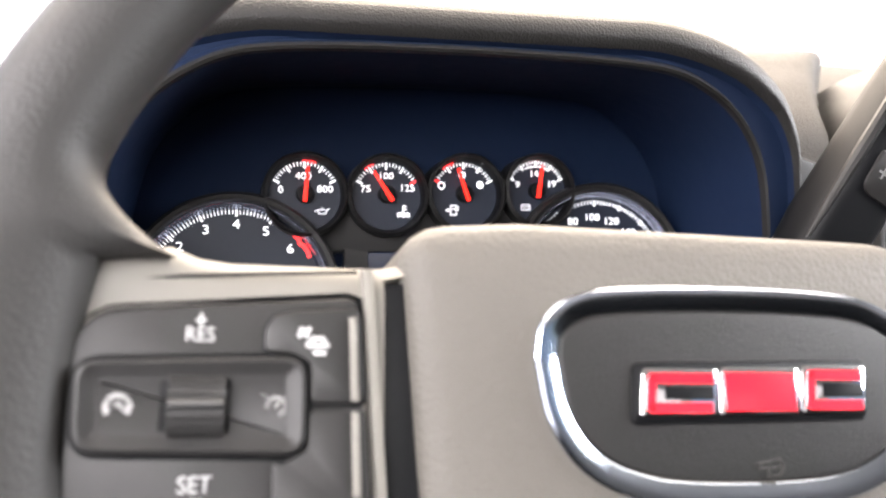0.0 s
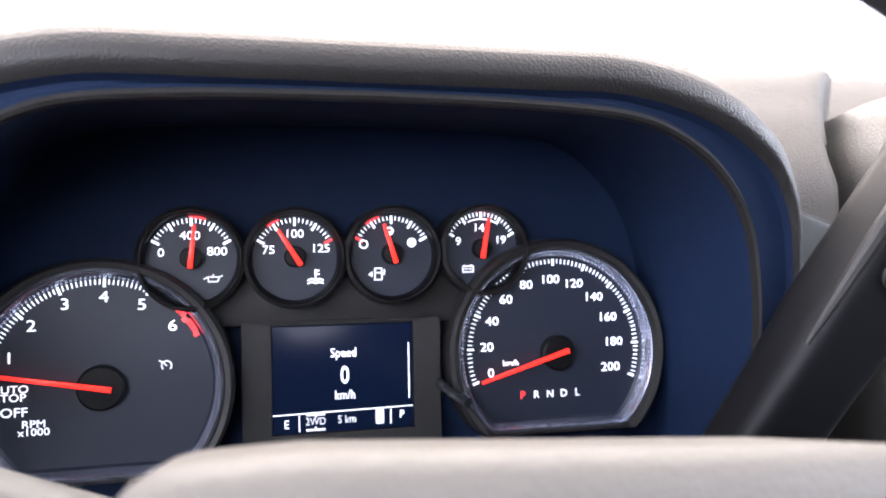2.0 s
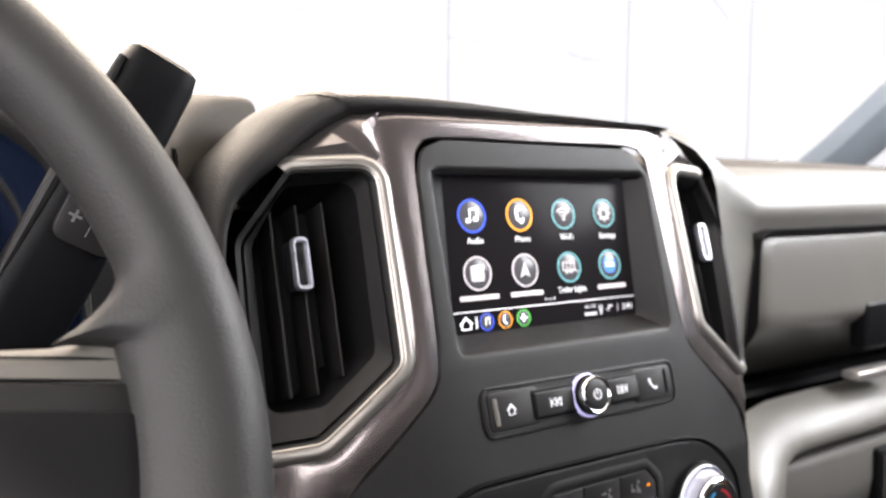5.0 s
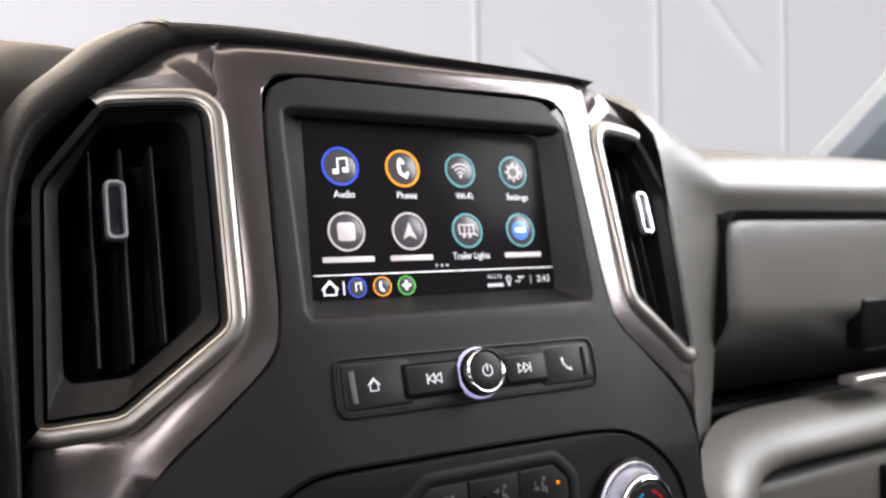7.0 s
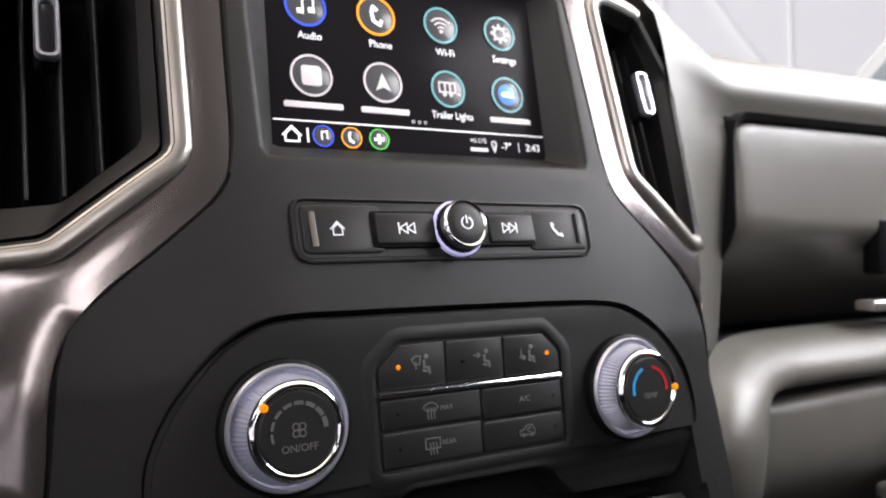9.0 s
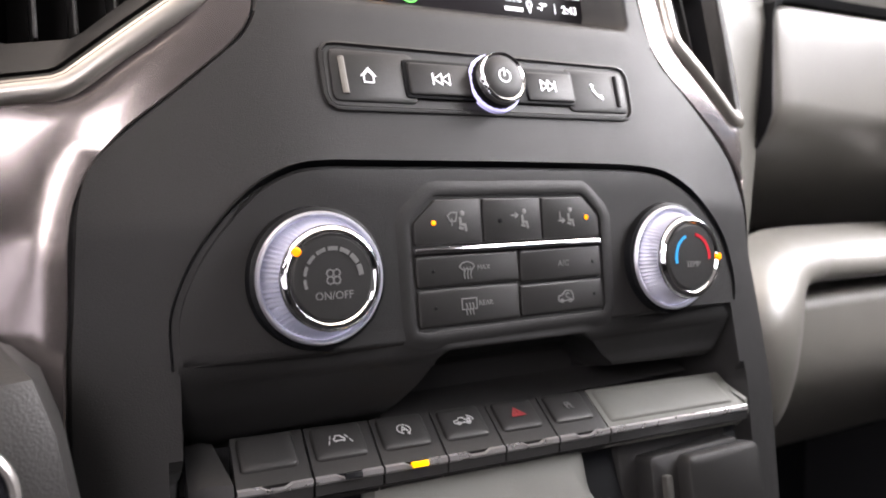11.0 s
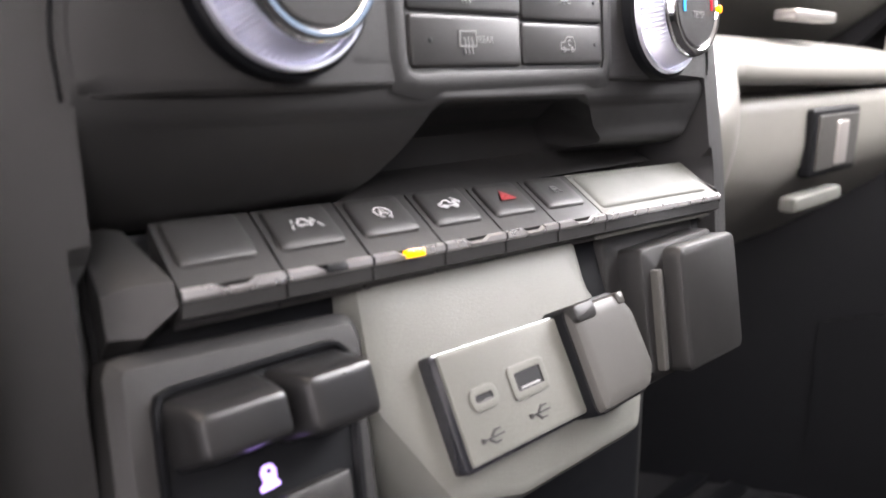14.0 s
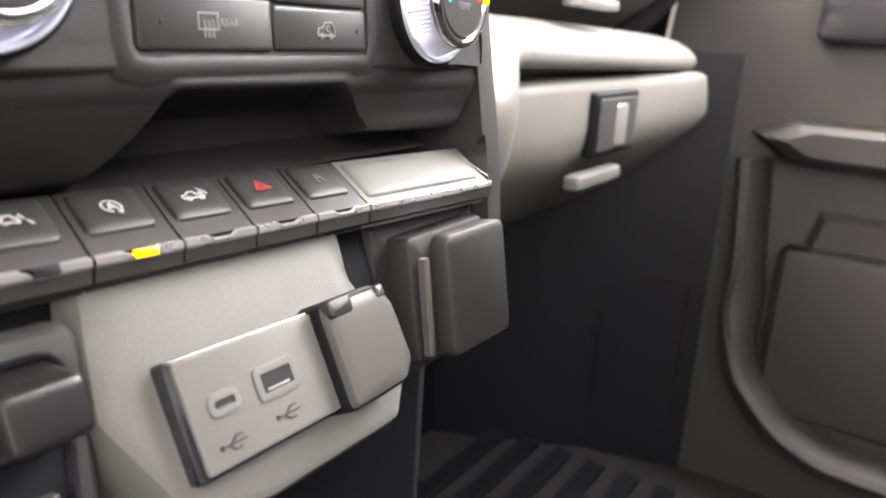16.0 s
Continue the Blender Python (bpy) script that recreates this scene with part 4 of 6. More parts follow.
vent_in = [(-0.1205, 0.1290), (-0.1220, 0.0395), (-0.1495, 0.0180), (-0.1740, 0.0185), (-0.1730, 0.1010), (-0.1560, 0.1285)]


def vent(s):
    m = lambda pts: [(s * p[0], p[1]) for p in pts]
    if s < 0:
        m = lambda pts: [(-p[0] - (0.0205 if p[0] < -0.18 and p[1] < 0.05 else 0.0135 if p[0] < -0.17 and p[1] < 0.05 else 0.0), p[1] - (0.006 if p[0] < -0.15 and 0.01 < p[1] < 0.05 else 0.0)) for p in pts]
    o = resample(rounded(m(vent_out), [0.012, 0.010, 0.010, 0.004, 0.012, 0.006], 6), 96)
    i = resample(rounded(m(vent_in), [0.010, 0.008, 0.008, 0.006, 0.012, 0.006], 6), 96)
    v = part("vent", loft([bowed(offset(i, -0.0004), -0.0065), bowed(offset(i, 0.001), -0.030), bowed(offset(i, 0.006), -0.045)], cap1=True), FACE, stack, "black air vent with upright slats")
    part("vent_bezel", loft([bowed(o, 0.0035), bowed(offset(o, 0.0026), 0.0018), bowed(offset(o, 0.0040), -0.0022), bowed(offset(o, 0.0046), 0.0004), bowed(offset(i, -0.0008), -0.0052), bowed(i, -0.0066)]), PANEL, v, "charcoal bezel sloping into the vent")
    cut = [k for k, p in enumerate(o) if abs(p[0]) > 0.158 and p[1] > 0.002]
    run = [(cut[-1] + 1 + j) % len(o) for j in range(len(o) - len(cut))]
    rows = lambda pairs: loft([[q[k] for k in run] for q in (bowed(offset(o, d), w) for d, w in pairs)], closed=False)
    part("vent_ring", rows(((-0.0066, -0.004), (-0.0065, 0.0010), (-0.0060, 0.0022), (-0.0048, 0.0034), (-0.0030, 0.0040), (-0.0010, 0.0038), (0.0010, 0.0030), (0.0026, 0.0012), (0.0030, -0.0012))), RINGMAT, v, "satin pale grey vent ring")
    for u in (-0.1345, -0.1475, -0.1600):
        u0 = s * u
        top, bot = 0.1215, 0.031 if u > -0.14 else 0.024
        b = bow(u0) - 0.016
        part("slat", prism(rounded([(u0 - 0.0009, bot), (u0 + 0.0009, bot), (u0 + 0.0009, top), (u0 - 0.0009, top)], 0.0008, 2), b - 0.02, b, 0.0009), BUTTON, v, "black vent slat")
    tu, tv, tw_ = s * -0.152, 0.0885, bow(0.15) - 0.010
    box = lambda hw, hh: rounded([(tu - hw, tv - hh), (tu + hw, tv - hh), (tu + hw, tv + hh), (tu - hw, tv + hh)], hw * 0.85, 6)
    tab = part("tab", prism(box(0.0045, 0.0135), tw_ - 0.008, tw_ + 0.0040, 0.0006), GLOSS, v, "black vent tab with a chrome frame")
    part("tab_frame", loft([at_w(box(0.0046, 0.0136), tw_ + 0.0030), at_w(box(0.0046, 0.0136), tw_ + 0.0052), at_w(box(0.0040, 0.0130), tw_ + 0.0066), at_w(box(0.0032, 0.0120), tw_ + 0.0066), at_w(box(0.0026, 0.0110), tw_ + 0.0050), at_w(box(0.0026, 0.0110), tw_ + 0.0030)]), BRIGHT, tab, "bright chrome tab frame")
    part("tab_inlay", prism(box(0.0025, 0.0108), tw_ + 0.002, tw_ + 0.0046, 0.0003), GLOSS, tab, "black tab inlay")


vent(1)
vent(-1)

# trim skin between panel, vents and cowl
crown = [(-0.1900, -0.200), (-0.1900, -0.010), (-0.1880, 0.1030), (-0.1580, 0.1400), (-0.1300, 0.1590), (-0.1060, 0.1640), (0.0, 0.1645), (0.1060, 0.1640), (0.1300, 0.1590), (0.1580, 0.1400), (0.1870, 0.1030), (0.1750, 0.030)]


def trim_skin(s):
    inner = [(0.0, 0.1505), (-0.0700, 0.1505), (-0.0855, 0.1445), (-0.0893, 0.1300), (-0.0911, 0.080), (-0.0925, 0.0340), (-0.0985, 0.0160), (-0.1200, -0.0036), (-0.1400, -0.0198), (-0.1536, -0.0410), (-0.1569, -0.0750), (-0.1592, -0.110)]
    outer = [(0.0, 0.1645), (-0.0800, 0.1645), (-0.1060, 0.1635), (-0.1105, 0.1520), (-0.1080, 0.0900), (-0.1085, 0.0420), (-0.1190, 0.0215), (-0.1370, 0.0075), (-0.1540, -0.0038), (-0.1850, -0.0040), (-0.1900, -0.070), (-0.1900, -0.110)]
    a, b = spline(inner, 5), spline(outer, 5)
    rows = []
    limit = lambda v: 0.1515 + 0.0145 * max(0.0, min(1.0, (v + 0.036) / 0.036))
    for t, lift in ((0.0, -0.0016), (0.012, -0.0006), (0.04, 0.0), (0.3, 0.0007), (0.55, 0.0012), (0.72, 0.0010), (0.88, 0.0002), (1.0, -0.0012)):
        row = []
        for p, q in zip(a, b):
            u, v = p[0] + (q[0] - p[0]) * t, p[1] + (q[1] - p[1]) * t
            x = s * -u
            row.append((min(x, limit(v)) if x > 0 and v < 0.0 else x, v, bow(u) + bend(v) + lift))
        rows.append(row)
    return loft(rows, closed=False)


def trim_top(s):
    """The trim above a vent, up to the cowl."""
    a = spline([(-0.1060, 0.1635), (-0.1105, 0.1520), (-0.1105, 0.1380), (-0.1400, 0.1410), (-0.1600, 0.1400)], 6)
    b = spline([(-0.1060, 0.1640), (-0.1200, 0.1630), (-0.1300, 0.1590), (-0.1450, 0.1500), (-0.1620, 0.1400)], 6)
    return loft([[(s * -p[0], p[1], bow(p[0])) for p in a], [(s * -(p[0] + q[0]) / 2, (p[1] + q[1]) / 2, bow(p[0]) + 0.001) for p, q in zip(a, b)], [(s * -q[0], q[1], bow(q[0]) - 0.001) for q in b]], closed=False)


for s in (1, -1):
    part("trim_panel", trim_skin(-s), TRIM, stack, "glossy bronze-grey trim panel")
    part("trim_corner", trim_top(-s), TRIM, stack, "glossy bronze-grey trim corner")

# cowl over the stack
cr_ = spline(crown, 6)
cc = (0.0, 0.06)


def cowl_loop(grow, w):
    out = []
    for p in cr_:
        d = Vector((p[0] - cc[0], p[1] - cc[1])).normalized() * (1.0 if p[0] < 0.15 else 0.45)
        k = max(0.0, min(1.0, (p[1] + 0.05) / 0.08))
        side_grow = 0.42 if p[0] < -0.12 else 1.0
        lift = 1.0 + 0.8 * max(0.0, 1 - ((p[1] - 0.135) / 0.035) ** 2) if p[0] < -0.12 else 1.0
        ease = max(0.0, min(1.0, (p[0] + 0.05) / 0.14))
        d *= 1.0 - 0.85 * ease * ease * (3 - 2 * ease)
        out.append((p[0] + d.x * grow * (0.35 + 0.65 * k) * side_grow, p[1] + d.y * grow * k * (0.35 + 0.65 * abs(p[0]) / 0.19) * lift, w + bow(p[0]) * 0.6 + bend(p[1])))
    return out


cowl_rows = [cowl_loop(-0.001, -0.010), cowl_loop(0.0005, -0.001), cowl_loop(0.002, 0.002), cowl_loop(0.007, 0.0035), cowl_loop(0.014, 0.002), cowl_loop(0.022, -0.005), cowl_loop(0.030, -0.018), cowl_loop(0.036, -0.040), cowl_loop(0.038, -0.07), cowl_loop(0.03, -0.20)]
turn_at = next(k for k, p in enumerate(cr_) if p[0] > 0.106)
part("cowl", loft([row[:turn_at + 1] for row in cowl_rows], closed=False), NOSE, stack, "grained padded cowl, darkened for shade", sharp=85)


# ---- infotainment screen ----
screen = thing("touchscreen", SCREEN, "lit black touchscreen showing a menu of round icons", "touchscreen")
part("glass", prism([(-0.0715, -0.0135), (0.0712, -0.0135), (0.0725, 0.0765), (-0.0700, 0.0765)], -0.004, -0.0004, 0.0002), SCREENBLACK, screen, "glossy black display glass")
COLS = {"blue": glow("icon_blue", (0.06, 0.12, 0.75), 1.0), "orange": glow("icon_orange", (0.95, 0.42, 0.04), 1.0), "teal": glow("icon_teal", (0.16, 0.42, 0.45), 0.7), "grey": glow("icon_grey", (0.62, 0.58, 0.60), 0.6), "green": glow("icon_green", (0.12, 0.60, 0.10), 0.9), "fill": glow("icon_fill", (0.07, 0.07, 0.075), 0.4), "bluefill": glow("icon_blue_fill", (0.10, 0.25, 0.75), 0.9)}


def icon(u, v, r, ring, strokes=(), fills=(), mat=None, width=0.0008):
    ic = part("icon", prism(circle(u, v, r * 0.93, 32), -0.0006, -0.0001, 0.0001), COLS["fill"], screen, "round lit menu icon")
    part("icon_ring", ribbon([arc(u, v, r, 0, 360, 40)], r * 0.11, 0.0), COLS[ring], ic, ring + " icon ring")
    if strokes:
        part("icon_mark", ribbon([[(u + x * r, v + y * r) for x, y in ln] for ln in strokes], width, 0.0), mat or LIT, ic)
    for f in fills:
        part("icon_mark", prism([(u + x * r, v + y * r) for x, y in f], -0.0002, 0.0002, 0.0001), mat or LIT, ic)
    return ic


US_ = [-0.0509, -0.0167, 0.0177, 0.0519]
V1, V2 = 0.0531, 0.0205
icon(US_[0], V1, 0.0092, "blue", [[(-0.15, -0.35), (-0.15, 0.40), (0.40, 0.48), (0.40, -0.25)]], [[(-0.45, -0.42), (-0.12, -0.42), (-0.12, -0.15), (-0.45, -0.15)], [(0.12, -0.32), (0.44, -0.32), (0.44, -0.05), (0.12, -0.05)]])
icon(US_[1], V1, 0.0092, "orange", [[(-0.12, 0.50), (-0.24, 0.2), (-0.18, -0.25), (0.16, -0.48)], [(-0.12, 0.5), (0.05, 0.32)], [(0.16, -0.48), (0.28, -0.24)]], width=0.0016)
icon(US_[2], V1, 0.0088, "teal", [arc(0, -0.35, 0.75, 135, 45, 8), arc(0, -0.35, 0.5, 135, 45, 8), arc(0, -0.35, 0.25, 135, 45, 6)], [circle(0, -0.35, 0.12, 10)], COLS["grey"], 0.0010)
icon(US_[3], V1, 0.0086, "teal", [arc(0, 0, 0.36, 0, 360, 16)] + [[(0.36 * math.cos(a), 0.36 * math.sin(a)), (0.56 * math.cos(a), 0.56 * math.sin(a))] for a in [k * math.pi / 4 for k in range(8)]], (), COLS["grey"], 0.0014)
icon(US_[0], V2, 0.0092, "grey", (), [rounded([(-0.5, -0.5), (0.5, -0.5), (0.5, 0.5), (-0.5, 0.5)], 0.2)], COLS["grey"])
icon(US_[1], V2, 0.0092, "grey", (), [[(0, 0.5), (-0.42, -0.45), (0, -0.25), (0.42, -0.45)]], COLS["grey"])
icon(US_[2], V2, 0.0088, "teal", [[(-0.55, -0.2), (-0.55, 0.35), (0.45, 0.35), (0.45, -0.2), (-0.55, -0.2)], [(-0.2, 0.35), (-0.2, -0.2)], [(0.12, 0.35), (0.12, -0.2)], [(0.45, -0.2), (0.68, -0.3)]], [circle(-0.25, -0.33, 0.12, 10), circle(0.15, -0.33, 0.12, 10)], COLS["grey"])
icon(US_[3], V2, 0.0088, "teal", (), [circle(0, 0, 0.62, 20)], COLS["bluefill"])
part("icon_sign", prism(box_pts(US_[3] - 0.0034, V2 - 0.0012, US_[3] + 0.0034, V2 + 0.0012, 0.0006), -0.0002, 0.0004, 0.0001), LIT, screen, "pale bar in place of a mark")
for u, tx in zip(US_, ("Audio", "Phone", "Wi-Fi", "Settings")):
    lettering(tx, 0.0050, u + 0.0008, V1 - 0.0142, 0.0002, LIT, screen, stretch=0.92)
lettering("Trailer Lights", 0.0050, US_[2] + 0.0008, V2 - 0.0135, 0.0002, LIT, screen, stretch=0.85)
for u, wd in ((US_[0], 0.0270), (US_[1], 0.0240), (US_[3], 0.0240)):
    part("name_bar", prism(box_pts(u - wd / 2, V2 - 0.0150, u + wd / 2, V2 - 0.0122, 0.0008), -0.0002, 0.0002, 0.0001), COLS["grey"], screen, "pale bar in place of writing")
part("status_line", ribbon([[(-0.0695, -0.0005), (0.0700, -0.0005)]], 0.0006, 0.0), LIT, screen)
part("page_indicator", ribbon([arc(-0.0032 + 0.0032 * k, 0.0026, 0.0006, 0, 360, 8) for k in range(3)], 0.0003, 0.0), LITDIM, screen)
VB = -0.0068
part("home_symbol", ribbon([[(-0.0650, VB - 0.003), (-0.0650, VB), (-0.0620, VB + 0.003), (-0.0590, VB), (-0.0590, VB - 0.003), (-0.0650, VB - 0.003)], [(-0.0660, VB - 0.0004), (-0.0620, VB + 0.0036), (-0.0580, VB - 0.0004)], [(-0.0550, VB - 0.003), (-0.0550, VB + 0.003)]], 0.0008, 0.0), LIT, screen)
icon(-0.0480, VB, 0.0046, "blue", [[(-0.15, -0.35), (-0.15, 0.40), (0.40, 0.48), (0.40, -0.25)]], (), None, 0.0006)
icon(-0.0348, VB, 0.0046, "orange", [[(-0.12, 0.50), (-0.24, 0.2), (-0.18, -0.25), (0.16, -0.48)]], (), None, 0.0011)
icon(-0.0215, VB, 0.0046, "green", (), [[(-0.15, -0.5), (0.15, -0.5), (0.15, -0.15), (0.5, -0.15), (0.5, 0.15), (0.15, 0.15), (0.15, 0.5), (-0.15, 0.5), (-0.15, 0.15), (-0.5, 0.15), (-0.5, -0.15), (-0.15, -0.15)]])
lettering("4G LTE", 0.0030, 0.0312, VB + 0.0022, 0.0002, LITDIM, screen)
part("signal_meter", ribbon([[(0.0268 + 0.0019 * k, VB - 0.0022), (0.0280 + 0.0019 * k, VB - 0.0022)] for k in range(5)], 0.0018, 0.0), LITDIM, screen)
part("pin_symbol", ribbon([arc(0.0400, VB + 0.001, 0.0013, -60, 240, 10), [(0.0390, VB), (0.0400, VB - 0.003), (0.0410, VB)]], 0.0007, 0.0), LITDIM, screen)
lettering("-7\u00b0", 0.0050, 0.0472, VB, 0.0002, LIT, screen)
part("status_tick", ribbon([[(0.0545, VB - 0.0022), (0.0545, VB + 0.0022)]], 0.0003, 0.0), LITDIM, screen)
lettering("2:43", 0.0052, 0.0630, VB, 0.0002, LIT, screen)


# ---- radio control row ----
radio = thing("radio_controls", STACK, "black radio button row with a chrome-ringed power knob", "radio controls")
rp = resample(rounded([(-0.0720, 0.0135), (-0.0718, -0.0115), (0.0705, -0.0115), (0.0720, 0.0125)], 0.006, 6), 96)
part("bezel", loft([at_w(offset(rp, -0.0010), -0.0005), at_w(offset(rp, -0.0008), 0.0010), at_w(rp, 0.0012), at_w(offset(rp, 0.0006), -0.0006), at_w(offset(rp, 0.0012), 0.0002)], cap1=True), BUTTON, radio)


def key(name, u0, v0, u1, v1, w1, r=0.002, mat=None, parent=None, edge=0.0008, label="satin black key"):
    return part(name, prism(box_pts(u0, v0, u1, v1, r), -0.001, w1, edge), mat or BUTTON, parent, label)


kl = key("home_key", -0.0690, -0.0088, -0.0350, 0.0112, 0.0010, 0.003, parent=radio)
kr = key("phone_key", 0.0365, -0.0090, 0.0690, 0.0103, 0.0010, 0.003, parent=radio)
part("ridge", tube([(-0.0640, -0.0060, 0.0006), (-0.0645, 0.0080, 0.0006)], 0.0014, 10), SPOKE, kl)
part("ridge", tube([(0.0640, -0.0060, 0.0006), (0.0645, 0.0080, 0.0006)], 0.0014, 10), DARK, kr)
part("centre_gap", prism(box_pts(-0.0402, -0.0068, 0.0400, 0.0088, 0.002), 0.0, 0.0016, 0.0004), DARK, radio)
kb = key("back_key", -0.0385, -0.0056, -0.0115, 0.0074, 0.0026, 0.0012, parent=radio)
kf = key("forward_key", 0.0150, -0.0056, 0.0388, 0.0070, 0.0026, 0.0012, parent=radio)
part("glow_ring", turned([(0.0122, 0.0), (0.0122, 0.0020), (0.0117, 0.0024), (0.0105, 0.0024)], 48, 0.0000, 0.0010, cap1=False), LIGHTRING, radio, "lit pale violet ring")
kn = part("power_knob", turned([(0.0108, 0.0), (0.0108, 0.007), (0.0104, 0.0086), (0.0098, 0.0092), (0.0092, 0.0089), (0.0088, 0.0084)], 48, 0.0000, 0.0010, cap1=False), CHROME, radio, "chrome ringed power knob")
part("knob_grip", turned([(0.0112, 0.0005), (0.0112, 0.0050), (0.0108, 0.0056)], 48, 0.0000, 0.0010, cap1=False, knurl=0.0003, rows=(0, 1)), DARK, kn, "black knob grip")
part("knob_face", turned([(0.0088, 0.007), (0.0088, 0.0085), (0.0080, 0.0090), (0.004, 0.0091)], 48, 0.0000, 0.0010), BUTTON, kn, "black knob face")
part("power_symbol", ribbon([arc(0.0, 0.0010, 0.0026, 120, 420, 18), [(0.0, 0.0010), (0.0, 0.0041)]], 0.0006, 0.0091), LITDIM, kn)
hu, hv = -0.0545, 0.0012
part("home_symbol", ribbon([[(hu - 0.0019, hv - 0.0026), (hu - 0.0019, hv), (hu, hv + 0.0020), (hu + 0.0019, hv), (hu + 0.0019, hv - 0.0026), (hu - 0.0019, hv - 0.0026)], [(hu - 0.0029, hv - 0.0002), (hu, hv + 0.0029), (hu + 0.0029, hv - 0.0002)]], 0.00045, 0.0011), LITDIM, kl)
for cu, s, k in ((-0.0250, -1, kb), (0.0255, 1, kf)):
    part("skip_symbol", ribbon([[(cu - s * 0.0036, 0.0030), (cu - s * 0.0002, 0.0008), (cu - s * 0.0036, -0.0014), (cu - s * 0.0036, 0.0030)], [(cu - s * 0.0002, 0.0030), (cu + s * 0.0032, 0.0008), (cu - s * 0.0002, -0.0014), (cu - s * 0.0002, 0.0030)], [(cu + s * 0.0036, 0.0030), (cu + s * 0.0036, -0.0014)]], 0.0005, 0.0027), LITDIM, k)
part("phone_symbol", ribbon([[(0.0500, 0.0034), (0.0506, 0.0010), (0.0530, -0.0018), (0.0552, -0.0026)], [(0.0500, 0.0034), (0.0510, 0.0026)], [(0.0552, -0.0026), (0.0545, -0.0016)]], 0.0010, 0.0011), LITDIM, kr)


# ---- climate controls ----
climate = thing("climate_controls", CLIMATE, "black climate panel with two chrome knobs and small buttons", "climate controls")
PLATE = spline([(-0.1250, -0.0424), (-0.1252, -0.0290), (-0.1230, -0.0198), (-0.1172, -0.0079), (-0.1095, 0.0024), (-0.0999, 0.0121), (-0.0890, 0.0187), (-0.0770, 0.0213), (-0.0486, 0.0214), (0.0273, 0.0207), (0.0700, 0.0192), (0.0900, 0.0138), (0.1080, 0.0021), (0.1230, -0.0140), (0.1290, -0.0330), (0.1275, -0.0424)], 6)
full = resample(PLATE + [(0.1240, -0.0560), (0.1080, -0.0690), (-0.1215, -0.0665)], 170)


def upper_only(pts):
    """The run of an outline above the chin, from its right end round the top to its left end."""
    low = [i for i, p in enumerate(full) if p[1] < -0.0425]
    k = max(low) + 1
    run = [(k + j) % len(pts) for j in range(len(pts) - len(low))]
    return [pts[i] for i in run]


part("plate_seam", loft([upper_only(bowed(offset(full, d), w)) for d, w in ((-0.0024, -0.003), (-0.0021, 0.0008), (-0.0012, -0.0012), (-0.0004, -0.0030), (0.002, -0.004))], closed=False), DARK, climate, "black seam round the plate")
cp = resample(PLATE, 170)
part("plate", loft([bowed(cp, -0.006), bowed(cp, -0.0014), bowed(offset(cp, 0.0010), -0.0004), bowed(shrunk(cp, 0.94), -0.0002), bowed(shrunk(cp, 0.7), -0.0002)], cap1=True), PANEL, climate, "satin black climate plate")
CHIN = [
    [(-0.1225, -0.0360, -0.0010), (-0.0328, -0.0360, -0.0008), (-0.0294, -0.0360, -0.0008), (0.0308, -0.0360, -0.0008), (0.0338, -0.0360, -0.0008), (0.1262, -0.0360, -0.0010)],
    [(-0.1252, -0.0396, -0.0002), (-0.0331, -0.0396, 0.0001), (-0.0296, -0.0396, 0.0001), (0.0312, -0.0396, 0.0001), (0.0342, -0.0396, 0.0001), (0.1282, -0.0396, -0.0002)],
    [(-0.1254, -0.0436, -0.0004), (-0.0338, -0.0436, -0.0002), (-0.0299, -0.0436, 0.0000), (0.0318, -0.0436, 0.0000), (0.0352, -0.0436, -0.0002), (0.1275, -0.0436, -0.0004)],
    [(-0.1255, -0.0490, -0.0020), (-0.0354, -0.0490, -0.0018), (-0.0303, -0.0464, -0.0014), (0.0327, -0.0468, -0.0014), (0.0375, -0.0496, -0.0016), (0.1262, -0.0496, -0.0018)],
    [(-0.1245, -0.0580, -0.0070), (-0.0405, -0.0570, -0.0065), (-0.0345, -0.0484, -0.0190), (0.0385, -0.0488, -0.0190), (0.0455, -0.0568, -0.0060), (0.1235, -0.0580, -0.0055)],
    [(-0.1215, -0.0665, -0.0145), (-0.0460, -0.0645, -0.0135), (-0.0410, -0.0560, -0.0330), (0.0470, -0.0560, -0.0330), (0.0545, -0.0632, -0.0105), (0.1170, -0.0660, -0.0100)],
    [(-0.1180, -0.0712, -0.0205), (-0.0490, -0.0685, -0.0195), (-0.0475, -0.0650, -0.0340), (0.0500, -0.0650, -0.0340), (0.0560, -0.0664, -0.0320), (0.1150, -0.0690, -0.0300)],
    [(-0.1175, -0.0735, -0.0300), (-0.0510, -0.0735, -0.0300), (-0.0500, -0.0736, -0.0195), (0.0600, -0.0736, -0.0195), (0.0660, -0.0738, -0.0200), (0.1140, -0.0745, -0.0210)]]
cols = [spline([row[k] for row in CHIN], 4) for k in range(6)]
part("lower_chin", loft([[(p[0], p[1], p[2] + bow(p[0])) for p in col] for col in cols], closed=False), PANEL, climate, sharp=42)


